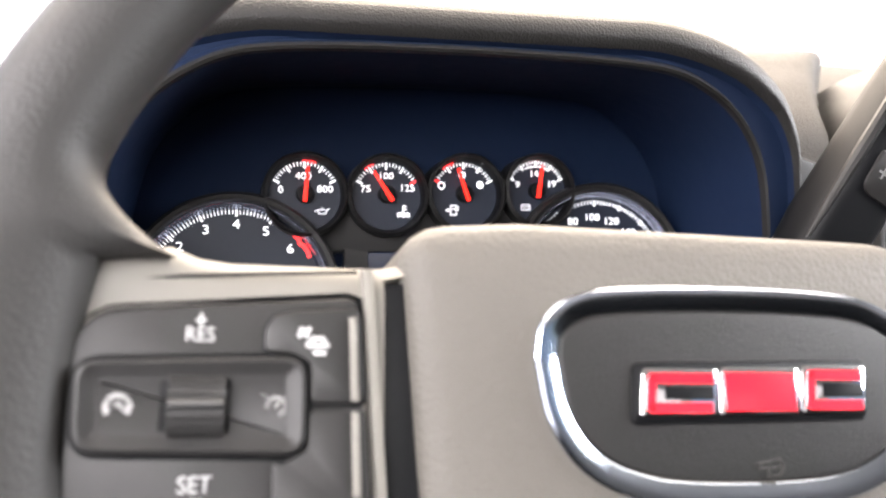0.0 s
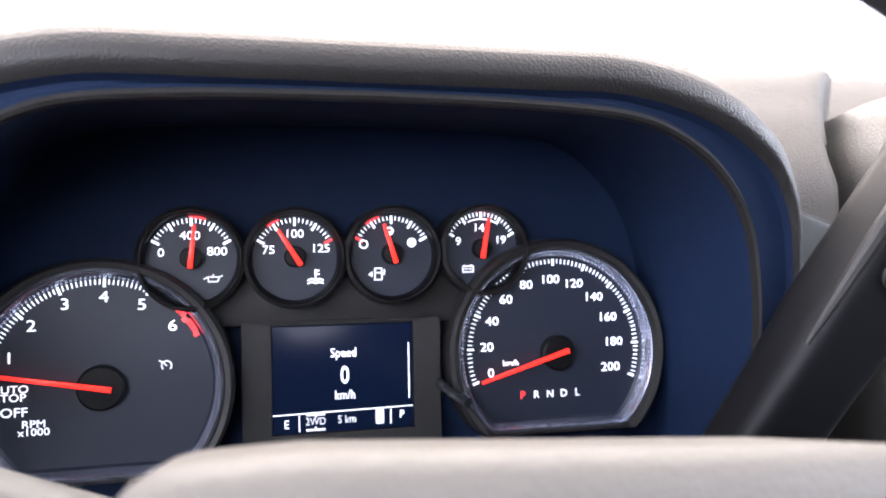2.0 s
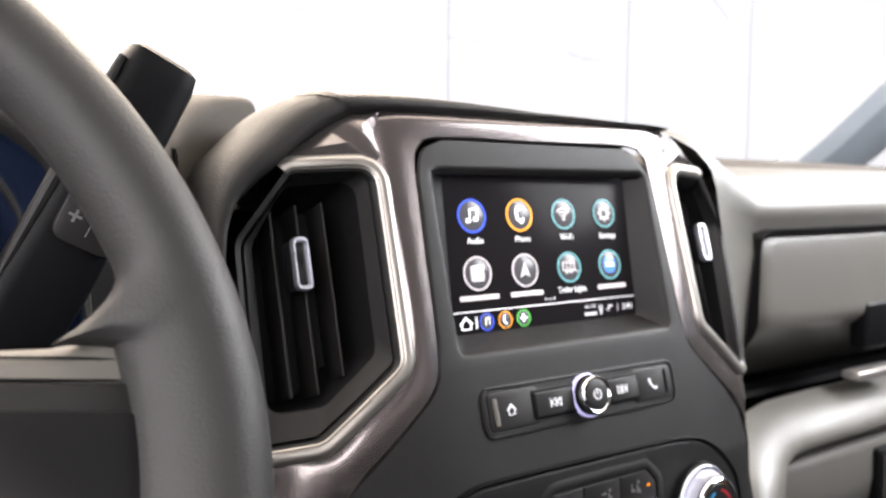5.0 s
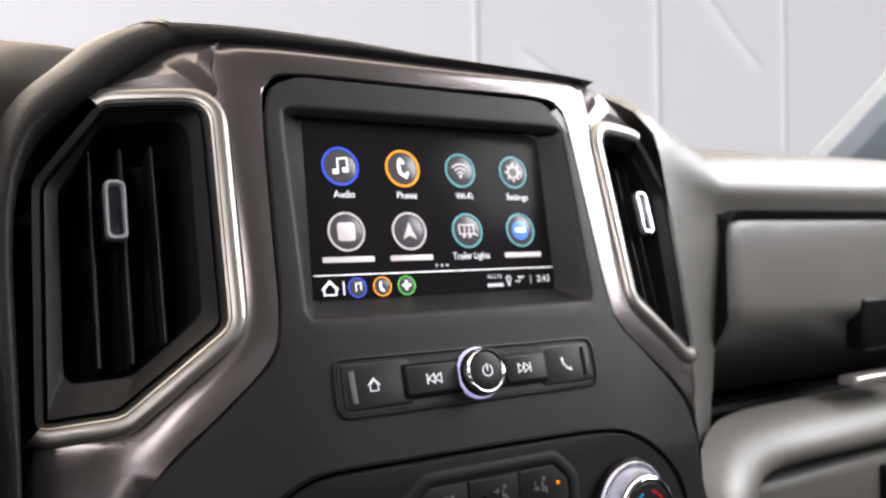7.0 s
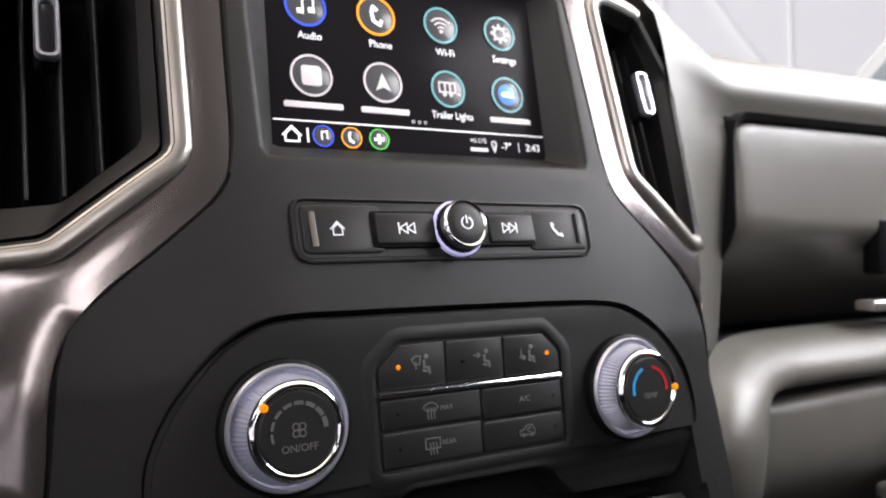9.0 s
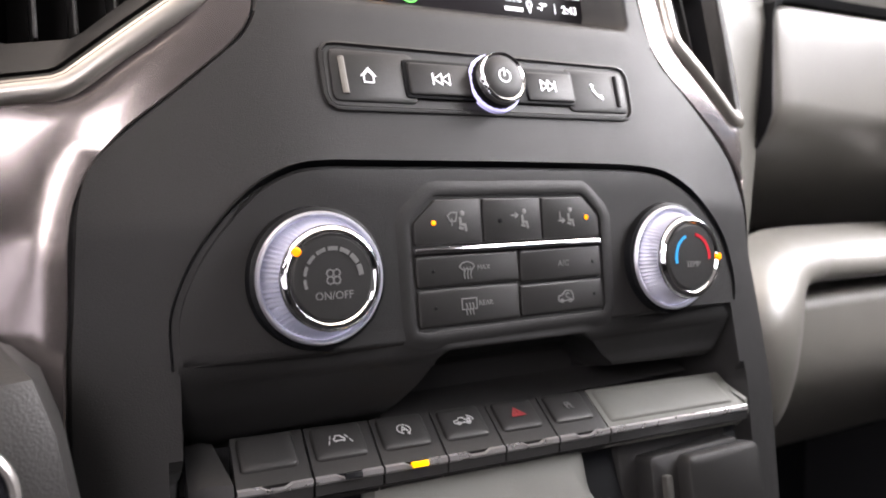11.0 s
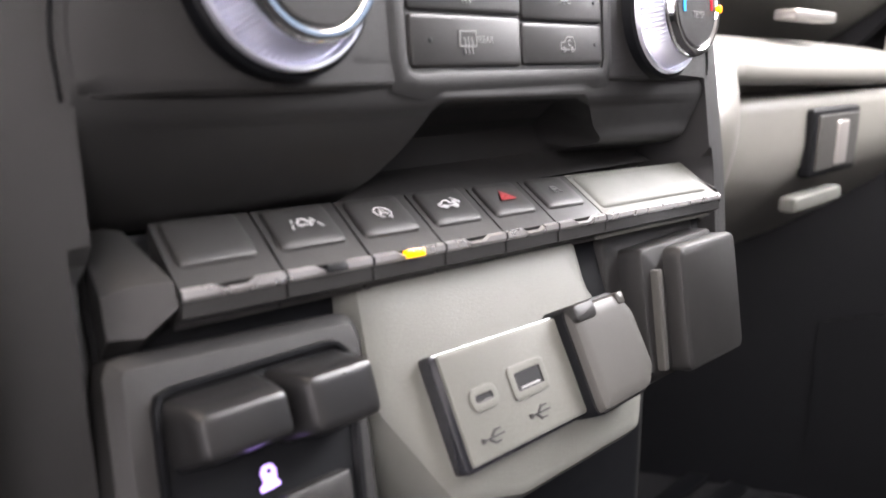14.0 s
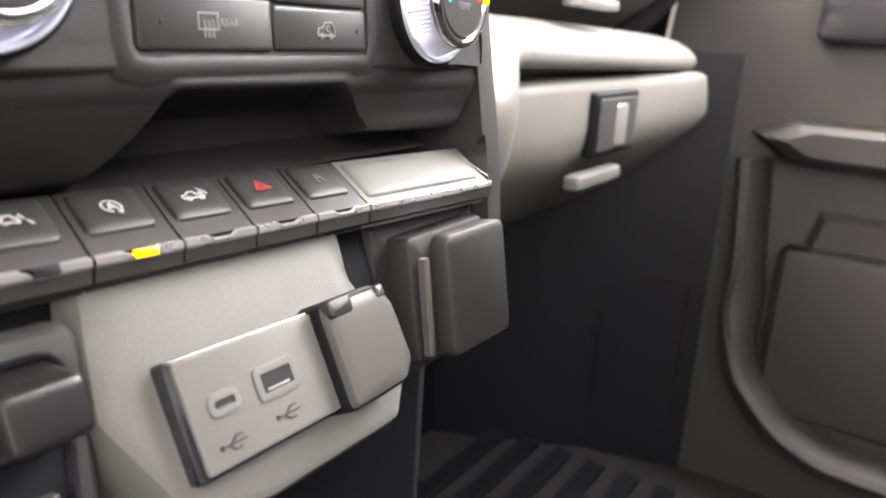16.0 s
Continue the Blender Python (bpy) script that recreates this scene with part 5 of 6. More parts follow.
def big_knob(cu, cv, turn):
    k = part("knob", turned([(0.0242, -0.0010), (0.0238, 0.0028), (0.0222, 0.0036)], 96, cu, cv, cap1=False), DARK, climate, "chrome climate knob")
    part("base_ring", turned([(0.0224, 0.0010), (0.0223, 0.0042), (0.0218, 0.0050), (0.0212, 0.0050), (0.0208, 0.0040), (0.0206, 0.0026)], 96, cu, cv, cap1=False), BRIGHT, k, "bright chrome base ring")
    part("light_ring", turned([(0.0208, 0.0024), (0.0196, 0.0026)], 96, cu, cv, cap1=False), LIGHTBASE, k, "lit pale ring")
    part("grip", turned([(0.0201, 0.0024), (0.0196, 0.0044), (0.0171, 0.0106), (0.0167, 0.0116)], 144, cu, cv, cap1=False, knurl=0.0011, rows=(1, 2)), BRIGHT, k, "knurled silver grip")
    part("cap_ring", turned([(0.0158, 0.0108), (0.0170, 0.0114), (0.0173, 0.0122), (0.0172, 0.0133), (0.0166, 0.0145), (0.0157, 0.0151), (0.0148, 0.0151), (0.0142, 0.0146), (0.0138, 0.0138)], 96, cu, cv, cap1=False), CHROME, k, "polished chrome cap ring")
    face = part("face", turned([(0.0139, 0.0130), (0.0139, 0.0142), (0.0132, 0.0147), (0.0080, 0.0149)], 64, cu, cv), BUTTON, k, "black knob face")
    a = radians(turn)
    part("pointer", prism(circle(cu + 0.0150 * math.cos(a), cv + 0.0150 * math.sin(a), 0.0015, 14), 0.0135, 0.0158, 0.0003), AMBER, k, "lit amber pointer")
    return face


FU, FV, TU, TV = -0.0802, -0.0162, 0.0803, -0.0185
ff = big_knob(FU, FV, 143)
tf = big_knob(TU, TV, -2)
for k in range(8):
    part("fan_step", ribbon([arc(FU, FV, 0.0096, 196 - 25 * k, 196 - 25 * k - 15, 3)], 0.0008 + 0.00012 * k, 0.0149), PALEINK, ff)
part("fan_symbol", ribbon([arc(FU + 0.0016 * math.cos(radians(a)), FV + 0.0005 + 0.0016 * math.sin(radians(a)), 0.0012, 0, 360, 8) for a in (45, 135, 225, 315)], 0.0004, 0.0149), PALEINK, ff)
lettering("ON/OFF", 0.0036, FU, FV - 0.0056, 0.0150, PALEINK, ff)
part("cool_arc", ribbon([arc(TU, TV, 0.0096, 190, 115, 10)], 0.0012, 0.0149), glow("lit_blue_arc", (0.03, 0.25, 0.50), 0.4), tf, "blue arc")
part("warm_arc", ribbon([arc(TU, TV, 0.0096, 75, -5, 10)], 0.0012, 0.0149), glow("lit_dark_red_arc", (0.35, 0.02, 0.03), 0.4), tf, "red arc")
lettering("TEMP", 0.0034, TU, TV - 0.0030, 0.0150, PALEINK, tf)

SINK = -0.0030
bo = resample(rounded([(-0.0435, 0.0010), (-0.0340, 0.0095), (0.0345, 0.0092), (0.0425, 0.0010), (0.0427, -0.0370), (-0.0428, -0.0378)], [0.003, 0.003, 0.003, 0.003, 0.002, 0.002], 4), 96)
part("button_well", loft([at_w(offset(bo, -0.0075), SINK + 0.0024), at_w(offset(bo, -0.0050), SINK + 0.0034), at_w(offset(bo, -0.0026), SINK + 0.0038), at_w(offset(bo, -0.0012), SINK + 0.0034), at_w(offset(bo, -0.0008), SINK + 0.0006)], cap1=True), PANEL, climate, sharp=60)


def person_symbol(cu, cv, w, parent):
    """A seated person: head, slanting back, thigh and shin."""
    part("seat_symbol", ribbon([[(cu + 0.0002, cv + 0.0014), (cu + 0.0003, cv - 0.0010), (cu + 0.0022, cv - 0.0012), (cu + 0.0026, cv - 0.0034)], [(cu - 0.0002, cv - 0.0022), (cu + 0.0012, cv - 0.0026)]], 0.0010, w), PALEINK, parent)
    part("head_symbol", prism(circle(cu + 0.0012, cv + 0.0030, 0.0010, 12), w - 0.0002, w + 0.0003, 0.0001), PALEINK, parent)


for pts, nm in (([(-0.0432, 0.0008), (-0.0340, 0.0092), (-0.0142, 0.0092), (-0.0142, -0.0074), (-0.0432, -0.0074)], 0), ([(-0.0136, 0.0092), (0.0134, 0.0090), (0.0134, -0.0076), (-0.0136, -0.0074)], 1), ([(0.0140, 0.0090), (0.0343, 0.0090), (0.0422, 0.0008), (0.0422, -0.0076), (0.0140, -0.0076)], 2)):
    b = part("air_button", prism(rounded(pts, 0.0012, 3), SINK + 0.0002, SINK + 0.0038, 0.0007), BUTTON, climate, "black airflow button")
    cu = (-0.0240, 0.0040, 0.0265)[nm]
    tw = SINK + 0.0038
    person_symbol(cu, 0.0008, tw, b)
    if nm == 0:
        part("screen_symbol", ribbon([[(cu - 0.0052, 0.0030), (cu - 0.0036, 0.0042), (cu - 0.0012, 0.0042), (cu - 0.0018, 0.0010), (cu - 0.0040, 0.0010), (cu - 0.0052, 0.0030)], [(cu - 0.0034, 0.0020), (cu - 0.0034, -0.0006)]], 0.0005, tw), PALEINK, b)
    else:
        hgt = (0.0, 0.0024, -0.0004)[nm]
        part("air_arrow", ribbon([[(cu - 0.0048, hgt), (cu - 0.0022, hgt)], [(cu - 0.0030, hgt + 0.0009), (cu - 0.0018, hgt), (cu - 0.0030, hgt - 0.0009)]], 0.0006, tw), PALEINK, b)
    if nm == 2:
        part("air_arrow", ribbon([[(cu - 0.0040, 0.0030), (cu - 0.0040, -0.0002)]], 0.0005, tw), PALEINK, b)
    lu = (-0.0350, -0.0060, 0.0360)[nm]
    part("lamp", prism(circle(lu, 0.0006, 0.0010, 12), SINK + 0.003, SINK + 0.0041, 0.0002), AMBER if nm != 1 else DARK, b, "small indicator lamp")
part("divider_bar", prism(box_pts(-0.0438, -0.0106, 0.0426, -0.0082, 0.0006), SINK + 0.0008, SINK + 0.0050, 0.0009), CHROME, climate, "polished chrome divider bar")
for u0, u1, v0, v1, tx in ((-0.0432, 0.0014, -0.0228, -0.0112, "MAX"), (0.0020, 0.0424, -0.0238, -0.0112, "A/C"), (-0.0430, 0.0010, -0.0372, -0.0236, "REAR"), (0.0016, 0.0424, -0.0368, -0.0246, "")):
    b = part("climate_button", prism(box_pts(u0, v0, u1, v1, 0.0015), SINK + 0.0002, SINK + 0.0038, 0.0009), BUTTON, climate, "black climate button")
    cv, tw = (v0 + v1) / 2, SINK + 0.0038
    if tx in ("MAX", "REAR"):
        lettering(tx, 0.0027, u0 + 0.0285, cv + 0.0004, tw + 0.0001, PALEINK, b)
        c = u0 + 0.0212
        if tx == "MAX":
            glass = [arc(c, cv - 0.0012, 0.0040, 145, 35, 8) + [(c + 0.0018, cv - 0.0006)] + arc(c, cv - 0.0022, 0.0024, 50, 130, 5) + [(c - 0.0033, cv + 0.0011)]]
        else:
            glass = [[(c - 0.0032, cv + 0.0026), (c + 0.0032, cv + 0.0026), (c + 0.0032, cv - 0.0014), (c - 0.0032, cv - 0.0014), (c - 0.0032, cv + 0.0026)]]
        part("defrost_symbol", ribbon(glass + [[(c + d, cv + 0.0008), (c + d + 0.0004, cv - 0.0006), (c + d, cv - 0.0018), (c + d + 0.0003, cv - 0.0034)] for d in (-0.0014, 0, 0.0014)], 0.0004, tw), PALEINK, b)
        part("lamp", prism(circle(u0 + 0.0070, cv, 0.0007, 10), SINK + 0.003, tw + 0.0002, 0.0002), DARK, b, "unlit indicator lamp")
    else:
        if tx:
            lettering(tx, 0.0034, 0.0230, cv, tw + 0.0001, PALEINK, b)
        else:
            part("car_symbol", ribbon([[(0.0195, cv - 0.0016), (0.0197, cv + 0.0004), (0.0216, cv + 0.0007), (0.0228, cv + 0.0022), (0.0258, cv + 0.0022), (0.0268, cv + 0.0006), (0.0270, cv - 0.0016), (0.0195, cv - 0.0016)], arc(0.0213, cv - 0.0017, 0.0007, 0, 360, 8), arc(0.0254, cv - 0.0017, 0.0007, 0, 360, 8), arc(0.0242, cv + 0.0004, 0.0009, 40, 300, 8)], 0.0004, tw), PALEINK, b)
        part("lamp", prism(circle(0.0380, cv, 0.0007, 10), SINK + 0.003, tw + 0.0002, 0.0002), DARK, b, "unlit indicator lamp")


# ---- switch bar ----
bar = thing("switch_bar", BAR, "row of black piano-key switches with chrome front edges", "switch bar")
XB = [-0.1130, -0.0868, -0.0612, -0.0355, -0.0102, 0.0152, 0.0414, 0.1240]
BACKV, BACKW, FRV, FRW = 0.0184, -0.0110, 0.0012, 0.0038
for k in range(7):
    a, b = XB[k] + 0.0004, XB[k + 1] - 0.0004
    a2, b2 = a + 0.0026, b + 0.0026
    fu = lambda f, t: (a + (a2 - a) * t) + (b + (b2 - b) * t - a - (a2 - a) * t) * f
    pt = lambda f, t, lift=0.0: (fu(f, t), FRV + (BACKV - FRV) * t + lift * 0.75, FRW + (BACKW - FRW) * t + lift * 0.65)
    body = bmesh.new()
    o = [pt(0, 0), pt(1, 0), pt(1, 1), pt(0, 1)]
    lo = [(p[0], p[1] - 0.008, p[2] - 0.006) for p in o]
    loft([lo, o], cap1=True, bm=body)
    # The blank cover takes a paler plastic for the glare on it.
    s = part("switch", body, BUTTON if k < 6 else POD, bar, "black rocker switch" if k < 6 else "plain blank cover, paler for the glare on it")
    q = [pt(f, t, 0.0) for f, t in rounded([(0.08, 0.27), (0.87, 0.27), (0.85, 0.97), (0.07, 0.97)], 0.09, 5)] if k < 6 else [pt(f, t, 0.0) for f, t in rounded([(0.03, 0.12), (0.93, 0.12), (0.92, 0.92), (0.03, 0.92)], 0.04, 3)]
    mid = Vector((sum(p[0] for p in q) / len(q), sum(p[1] for p in q) / len(q), sum(p[2] for p in q) / len(q)))
    up = Vector((0, 0.75, 0.65)).normalized()
    shr = lambda f, h: [tuple(mid + (Vector(p) - mid) * f + up * h) for p in q]
    part("pad", loft([shr(1.0, 0.0), shr(0.985, 0.0005), shr(0.95, 0.0009), shr(0.90, 0.0011), shr(0.6, 0.0012)], cap1=True), BUTTON if k < 6 else POD, s)
    notch = (0.30, 0.40, 0.62, 0.72) if k < 6 else (0.4, 0.4, 0.4, 0.4)
    dn = 0.0012 if k < 6 else 0
    topv = [(0.0, 0.0), (notch[0], 0.0), (notch[1], -dn), (notch[2], -dn), (notch[3], 0.0), (1.0, 0.0)]
    pa = [(a + (b - a) * f, FRV + d + 0.0002, FRW + 0.0003) for f, d in topv]
    pb = [(a + (b - a) * f, FRV + d - 0.0006, FRW + 0.0012) for f, d in topv]
    pc = [(a + (b - a) * f, FRV - 0.0021, FRW + 0.0010) for f, d in topv]
    pd = [(a + (b - a) * f, FRV - 0.0027, FRW + 0.0002) for f, d in topv]
    part("front_skirt", loft([[(q[0], FRV - 0.0024, FRW + 0.0001) for q in pa], [(q[0], FRV - 0.0062, FRW - 0.0010) for q in pa], [(q[0], FRV - 0.0070, FRW - 0.006) for q in pa]], closed=False), BUTTON if k < 6 else CAP, s)
    part("front_edge", loft([pa, pb, pc, pd], closed=False), EDGE, s, "satin chrome front edge", sharp=25)
    fc = Matrix(((1, 0, 0, mid.x), (0, 0.65, 0.75, mid.y), (0, -0.75, 0.65, mid.z), (0, 0, 0, 1)))
    fc = Matrix.Translation(up * 0.0014) @ fc

    def mark(strokes, mat, width=0.0006, nm="symbol"):
        ob = part(nm, ribbon(strokes, width, 0.0), mat, s)
        ob.matrix_basis = fc
    if k == 1:
        mark([[(-0.0020, -0.0010), (-0.0020, 0.0004), (-0.0013, 0.0006), (-0.0009, 0.0018), (0.0009, 0.0018), (0.0013, 0.0006), (0.0020, 0.0004), (0.0020, -0.0010), (-0.0020, -0.0010)], [(-0.0014, -0.0016), (-0.0014, -0.0010)], [(0.0014, -0.0016), (0.0014, -0.0010)], [(-0.0044, -0.0024), (-0.0038, -0.0008)], [(-0.0034, 0.0002), (-0.0028, 0.0018)], [(0.0044, -0.0024), (0.0038, -0.0008)], [(0.0034, 0.0002), (0.0028, 0.0018)]], INK, 0.0004)
    elif k == 2:
        mark([arc(0, 0, 0.0026, -60, 250, 16), [(-0.0012, -0.0012), (0, 0.0016), (0.0012, -0.0012)], [(-0.0007, -0.0004), (0.0007, -0.0004)], [(0.0006, -0.0026), (0.0014, -0.0021), (0.0012, -0.0032)]], INK, 0.0004)
    elif k == 3:
        mark([[(-0.0040, -0.0012), (-0.0040, 0.0002), (-0.0022, 0.0006), (-0.0012, 0.0018), (0.0008, 0.0018), (0.0010, 0.0004), (0.0030, 0.0004), (0.0030, -0.0012), (-0.0040, -0.0012)], arc(-0.0024, -0.0014, 0.0008, 0, 360, 8), arc(0.0018, -0.0014, 0.0008, 0, 360, 8), arc(0.0020, 0.0004, 0.0026, -10, 70, 6), arc(0.0020, 0.0004, 0.0014, 0, 60, 4)], INK, 0.0004)
    elif k == 4:
        mark([[(-0.0030, -0.0018), (0, 0.0030), (0.0030, -0.0018), (-0.0030, -0.0018)], [(-0.0014, -0.0008), (0, 0.0014), (0.0014, -0.0008), (-0.0014, -0.0008)]], REDINK, 0.0007)
    elif k == 5:
        mark([[(-0.0014, 0.0004), (-0.0010, 0.0018), (0.0010, 0.0018), (0.0014, 0.0004), (-0.0014, 0.0004)], [(-0.0012, -0.0004), (-0.0016, -0.0014), (-0.0008, -0.0022)], [(0.0012, -0.0004), (0.0008, -0.0014), (0.0016, -0.0022)]], PALEINK, 0.0005)
    if k in (1, 2):
        part("indicator", prism(box_pts(a + (b - a) * 0.42, FRV - 0.0024, a + (b - a) * 0.68, FRV - 0.0003, 0.0004), FRW, FRW + 0.0016, 0.0003), YELLOW if k == 2 else DARK, s, "yellow indicator lamp" if k == 2 else "unlit indicator lamp")
part("end_cap", loft([[(-0.1134, 0.0032, 0.004), (-0.1134, -0.0022, 0.004), (-0.1134, -0.006, -0.008), (-0.1160, 0.0175, -0.011)], [(-0.1200, 0.0040, 0.001), (-0.1200, -0.0070, 0.0005), (-0.1200, -0.010, -0.010), (-0.1200, 0.0185, -0.011)], [(-0.1260, 0.0030, -0.004), (-0.1260, -0.0060, -0.005), (-0.1260, -0.010, -0.012), (-0.1250, 0.0180, -0.012)]], cap1=True), PANEL, bar, "black angled end cap")
# This end cap is paler than the left one, for the same glare.
part("end_cap", loft([[(0.1238, 0.0032, 0.0035), (0.1238, -0.0022, 0.004), (0.1238, -0.006, -0.008), (0.1215, 0.0175, -0.011)], [(0.1300, 0.0040, 0.000), (0.1300, -0.0030, -0.001), (0.1300, -0.008, -0.010), (0.1270, 0.0165, -0.012)]], cap1=True), POD, bar, "angled end cap, paler for the glare on it")
part("backing", slab((-0.128, -0.03, -0.05), (0.130, 0.016, -0.012)), DARK, bar)


# ---- charging pod below the switch bar ----
usb = thing("charging_pod", USB, "light grey charging pod with two sockets and a capped outlet", "charging port")
up_ = resample(rounded([(-0.0140, 0.0420), (-0.0205, 0.0070), (-0.0050, -0.0240), (0.0200, -0.0310), (0.0800, -0.0310), (0.0890, -0.0200), (0.0910, 0.0000), (0.0800, 0.0200), (0.0830, 0.0420)], [0.002, 0.004, 0.006, 0.01, 0.006, 0.006, 0.01, 0.006, 0.002], 5), 110)
part("housing", loft([at_w(offset(up_, -0.001), -0.040), at_w(up_, -0.006), at_w(offset(up_, 0.0020), -0.0015), at_w(shrunk(offset(up_, 0.0020), 0.93), 0.0)], cap1=True), POD, usb, "grained grey pod housing")
pl = rounded([(0.0, -0.0153), (0.0500, -0.0158), (0.0500, 0.0140), (0.0, 0.0153)], 0.0012, 3)
# Black block reaches left and down for the shadow beside the plate.
part("plate_side", prism(offset(rounded([(-0.0022, -0.0162), (0.0502, -0.0164), (0.0502, 0.0143), (-0.0022, 0.0155)], 0.0014, 3), -0.0002), -0.001, 0.0046, 0.0004), GLOSS, usb, "black plate edge with the shadow left of and below it")
plate = part("socket_plate", prism(pl, 0.0040, 0.0055, 0.0008), POD, usb, "grained grey socket plate")


def socket(cu, cv, hw, hh, r, slot_hw, slot_hh, slot_r):
    o = box_pts(cu - hw, cv - hh, cu + hw, cv + hh, r, 5)
    i = box_pts(cu - slot_hw, cv - slot_hh, cu + slot_hw, cv + slot_hh, slot_r, 5)
    s = part("socket", loft([at_w(o, 0.0050), at_w(o, 0.0060), at_w(offset(o, 0.0006), 0.0062), at_w(i, 0.0060), at_w(i, 0.0052)]), POD, plate, "grey socket rim")
    part("port", loft([at_w(i, 0.0060), at_w(offset(i, 0.0003), 0.0057)], cap1=True), FACE, s, "black port opening")
    part("contact", prism(box_pts(cu - slot_hw * 0.72, cv - slot_hh * 0.85, cu + slot_hw * 0.72, cv - slot_hh * 0.60, 0.0002), 0.0054, 0.0060, 0.0001), PALEINK if slot_hh > 0.002 else CAPGREY, s, "pale contact tongue")


socket(0.0110, 0.0006, 0.0052, 0.0032, 0.0030, 0.0034, 0.0011, 0.0010)
socket(0.0298, 0.0006, 0.0078, 0.0048, 0.0020, 0.0056, 0.0026, 0.0005)
for cu, cv in ((0.0100, -0.0100), (0.0300, -0.0096)):
    part("usb_symbol", ribbon([[(cu - 0.004, cv), (cu + 0.004, cv)], [(cu - 0.001, cv), (cu + 0.001, cv + 0.0016), (cu + 0.003, cv + 0.0016)], [(cu - 0.002, cv), (cu, cv - 0.0016), (cu + 0.002, cv - 0.0016)], arc(cu - 0.004, cv, 0.0005, 0, 360, 6)], 0.0005, 0.0055), PANEL, plate)
cap = resample(rounded([(0.0500, -0.0175), (0.0760, -0.0170), (0.0815, -0.0110), (0.0810, 0.0080), (0.0760, 0.0150), (0.0500, 0.0150)], [0.002, 0.005, 0.004, 0.006, 0.003, 0.003], 4), 64)
part("cap_side", prism(offset(cap, -0.0008), -0.001, 0.0088, 0.0006), DARK, usb, "black cap side")
cp2 = part("outlet_cap", loft([at_w(cap, 0.0080), at_w(cap, 0.0096), at_w(offset(cap, 0.0008), 0.0112), at_w(offset(cap, 0.0025), 0.0118), at_w(shrunk(cap, 0.7), 0.0120)], cap1=True), CAPGREY, usb, "smooth grey hinged outlet cap")
part("hinge", prism(box_pts(0.0505, 0.0100, 0.0615, 0.0158, 0.002), 0.006, 0.0130, 0.0016), PANEL, cp2, "rounded black cap hinge")
part("hinge", prism(box_pts(0.0735, 0.0110, 0.0775, 0.0150, 0.001), 0.006, 0.0126, 0.0010), CAPGREY, cp2, "rounded cap hinge")

# ---- stalk box beside the pod ----
modu = thing("control_module", MODULE, "black box-shaped control module mounted beside the pod", "control module")
part("mount", prism(rounded([(-0.0700, -0.0300), (-0.0020, -0.0300), (-0.0020, 0.0310), (-0.0690, 0.0330)], 0.004), -0.030, -0.014, 0.002), PANEL, modu)
part("back_shell", prism(rounded([(-0.0600, -0.0215), (-0.0060, -0.0220), (-0.0060, 0.0270), (-0.0600, 0.0265)], 0.003), -0.016, -0.004, 0.0015), PANEL, modu)
part("cover", prism(rounded([(-0.0455, -0.0235), (-0.0005, -0.0240), (0.0, 0.0245), (-0.0455, 0.0250)], 0.0045, 5), -0.006, 0.0035, 0.0025), CAP, modu, "grained charcoal box cover")
part("side_strip", prism(rounded([(-0.0560, -0.0200), (-0.0525, -0.0200), (-0.0510, 0.0180), (-0.0550, 0.0180)], 0.001), -0.006, -0.001, 0.0006), CAPGREY, modu)

# ---- trailer brake controller ----
brk = thing("brake_controller", BRAKE, "black trailer brake controller with two sliding levers", "brake controller")
bp = resample(rounded([(-0.0290, 0.0338), (0.0325, 0.0302), (0.0352, 0.0240), (0.0215, -0.0600), (-0.0390, -0.0600), (-0.0300, 0.0250)], 0.004, 4), 80)
part("fascia", loft([at_w(offset(bp, -0.001), -0.030), at_w(bp, -0.003), at_w(offset(bp, 0.003), 0.0), at_w(shrunk(offset(bp, 0.003), 0.9), 0.0004)], cap1=True), PANEL, brk, "satin black fascia")
wl = resample(rounded([(-0.0215, 0.0242), (0.0240, 0.0240), (0.0275, 0.0200), (0.0165, -0.0400), (-0.0290, -0.0400)], 0.004, 4), 72)
part("well", loft([at_w(offset(wl, -0.0010), 0.0002), at_w(offset(wl, -0.0006), 0.0022), at_w(offset(wl, 0.0004), 0.0020), at_w(offset(wl, 0.0012), 0.0006)], cap1=True), DARK, brk, "matt black well")
def slider(u0, u1, v0, v1, slope, depth):
    """Tapered lever: a sloping top and end, a soft ridge along its front."""
    base = resample(rounded([(u0, v0), (u1, v0), (u1, v1), (u0, v1)], 0.0022, 5), 72)
    tip = resample(rounded([(u0 + 0.0030, v0 + 0.0010), (u1 - 0.0004, v0 + 0.0010), (u1 - 0.0004, v1 - slope), (u0 + 0.0030, v1 - slope)], 0.0022, 5), 72)
    mix = lambda f: [(a[0] + (b[0] - a[0]) * f, a[1] + (b[1] - a[1]) * f) for a, b in zip(base, tip)]
    rows = [at_w(base, 0.0), at_w(mix(0.5), depth * 0.5), at_w(mix(0.85), depth * 0.85)]
    rows += [at_w(offset(tip, d), depth - h) for d, h in ((0.0001, 0.0010), (0.0005, 0.0003), (0.0012, 0.0))] + [at_w(shrunk(tip, 0.6), depth + 0.0001)]
    return part("slider", loft(rows, cap1=True), SLIDER, brk, "rounded black slider")


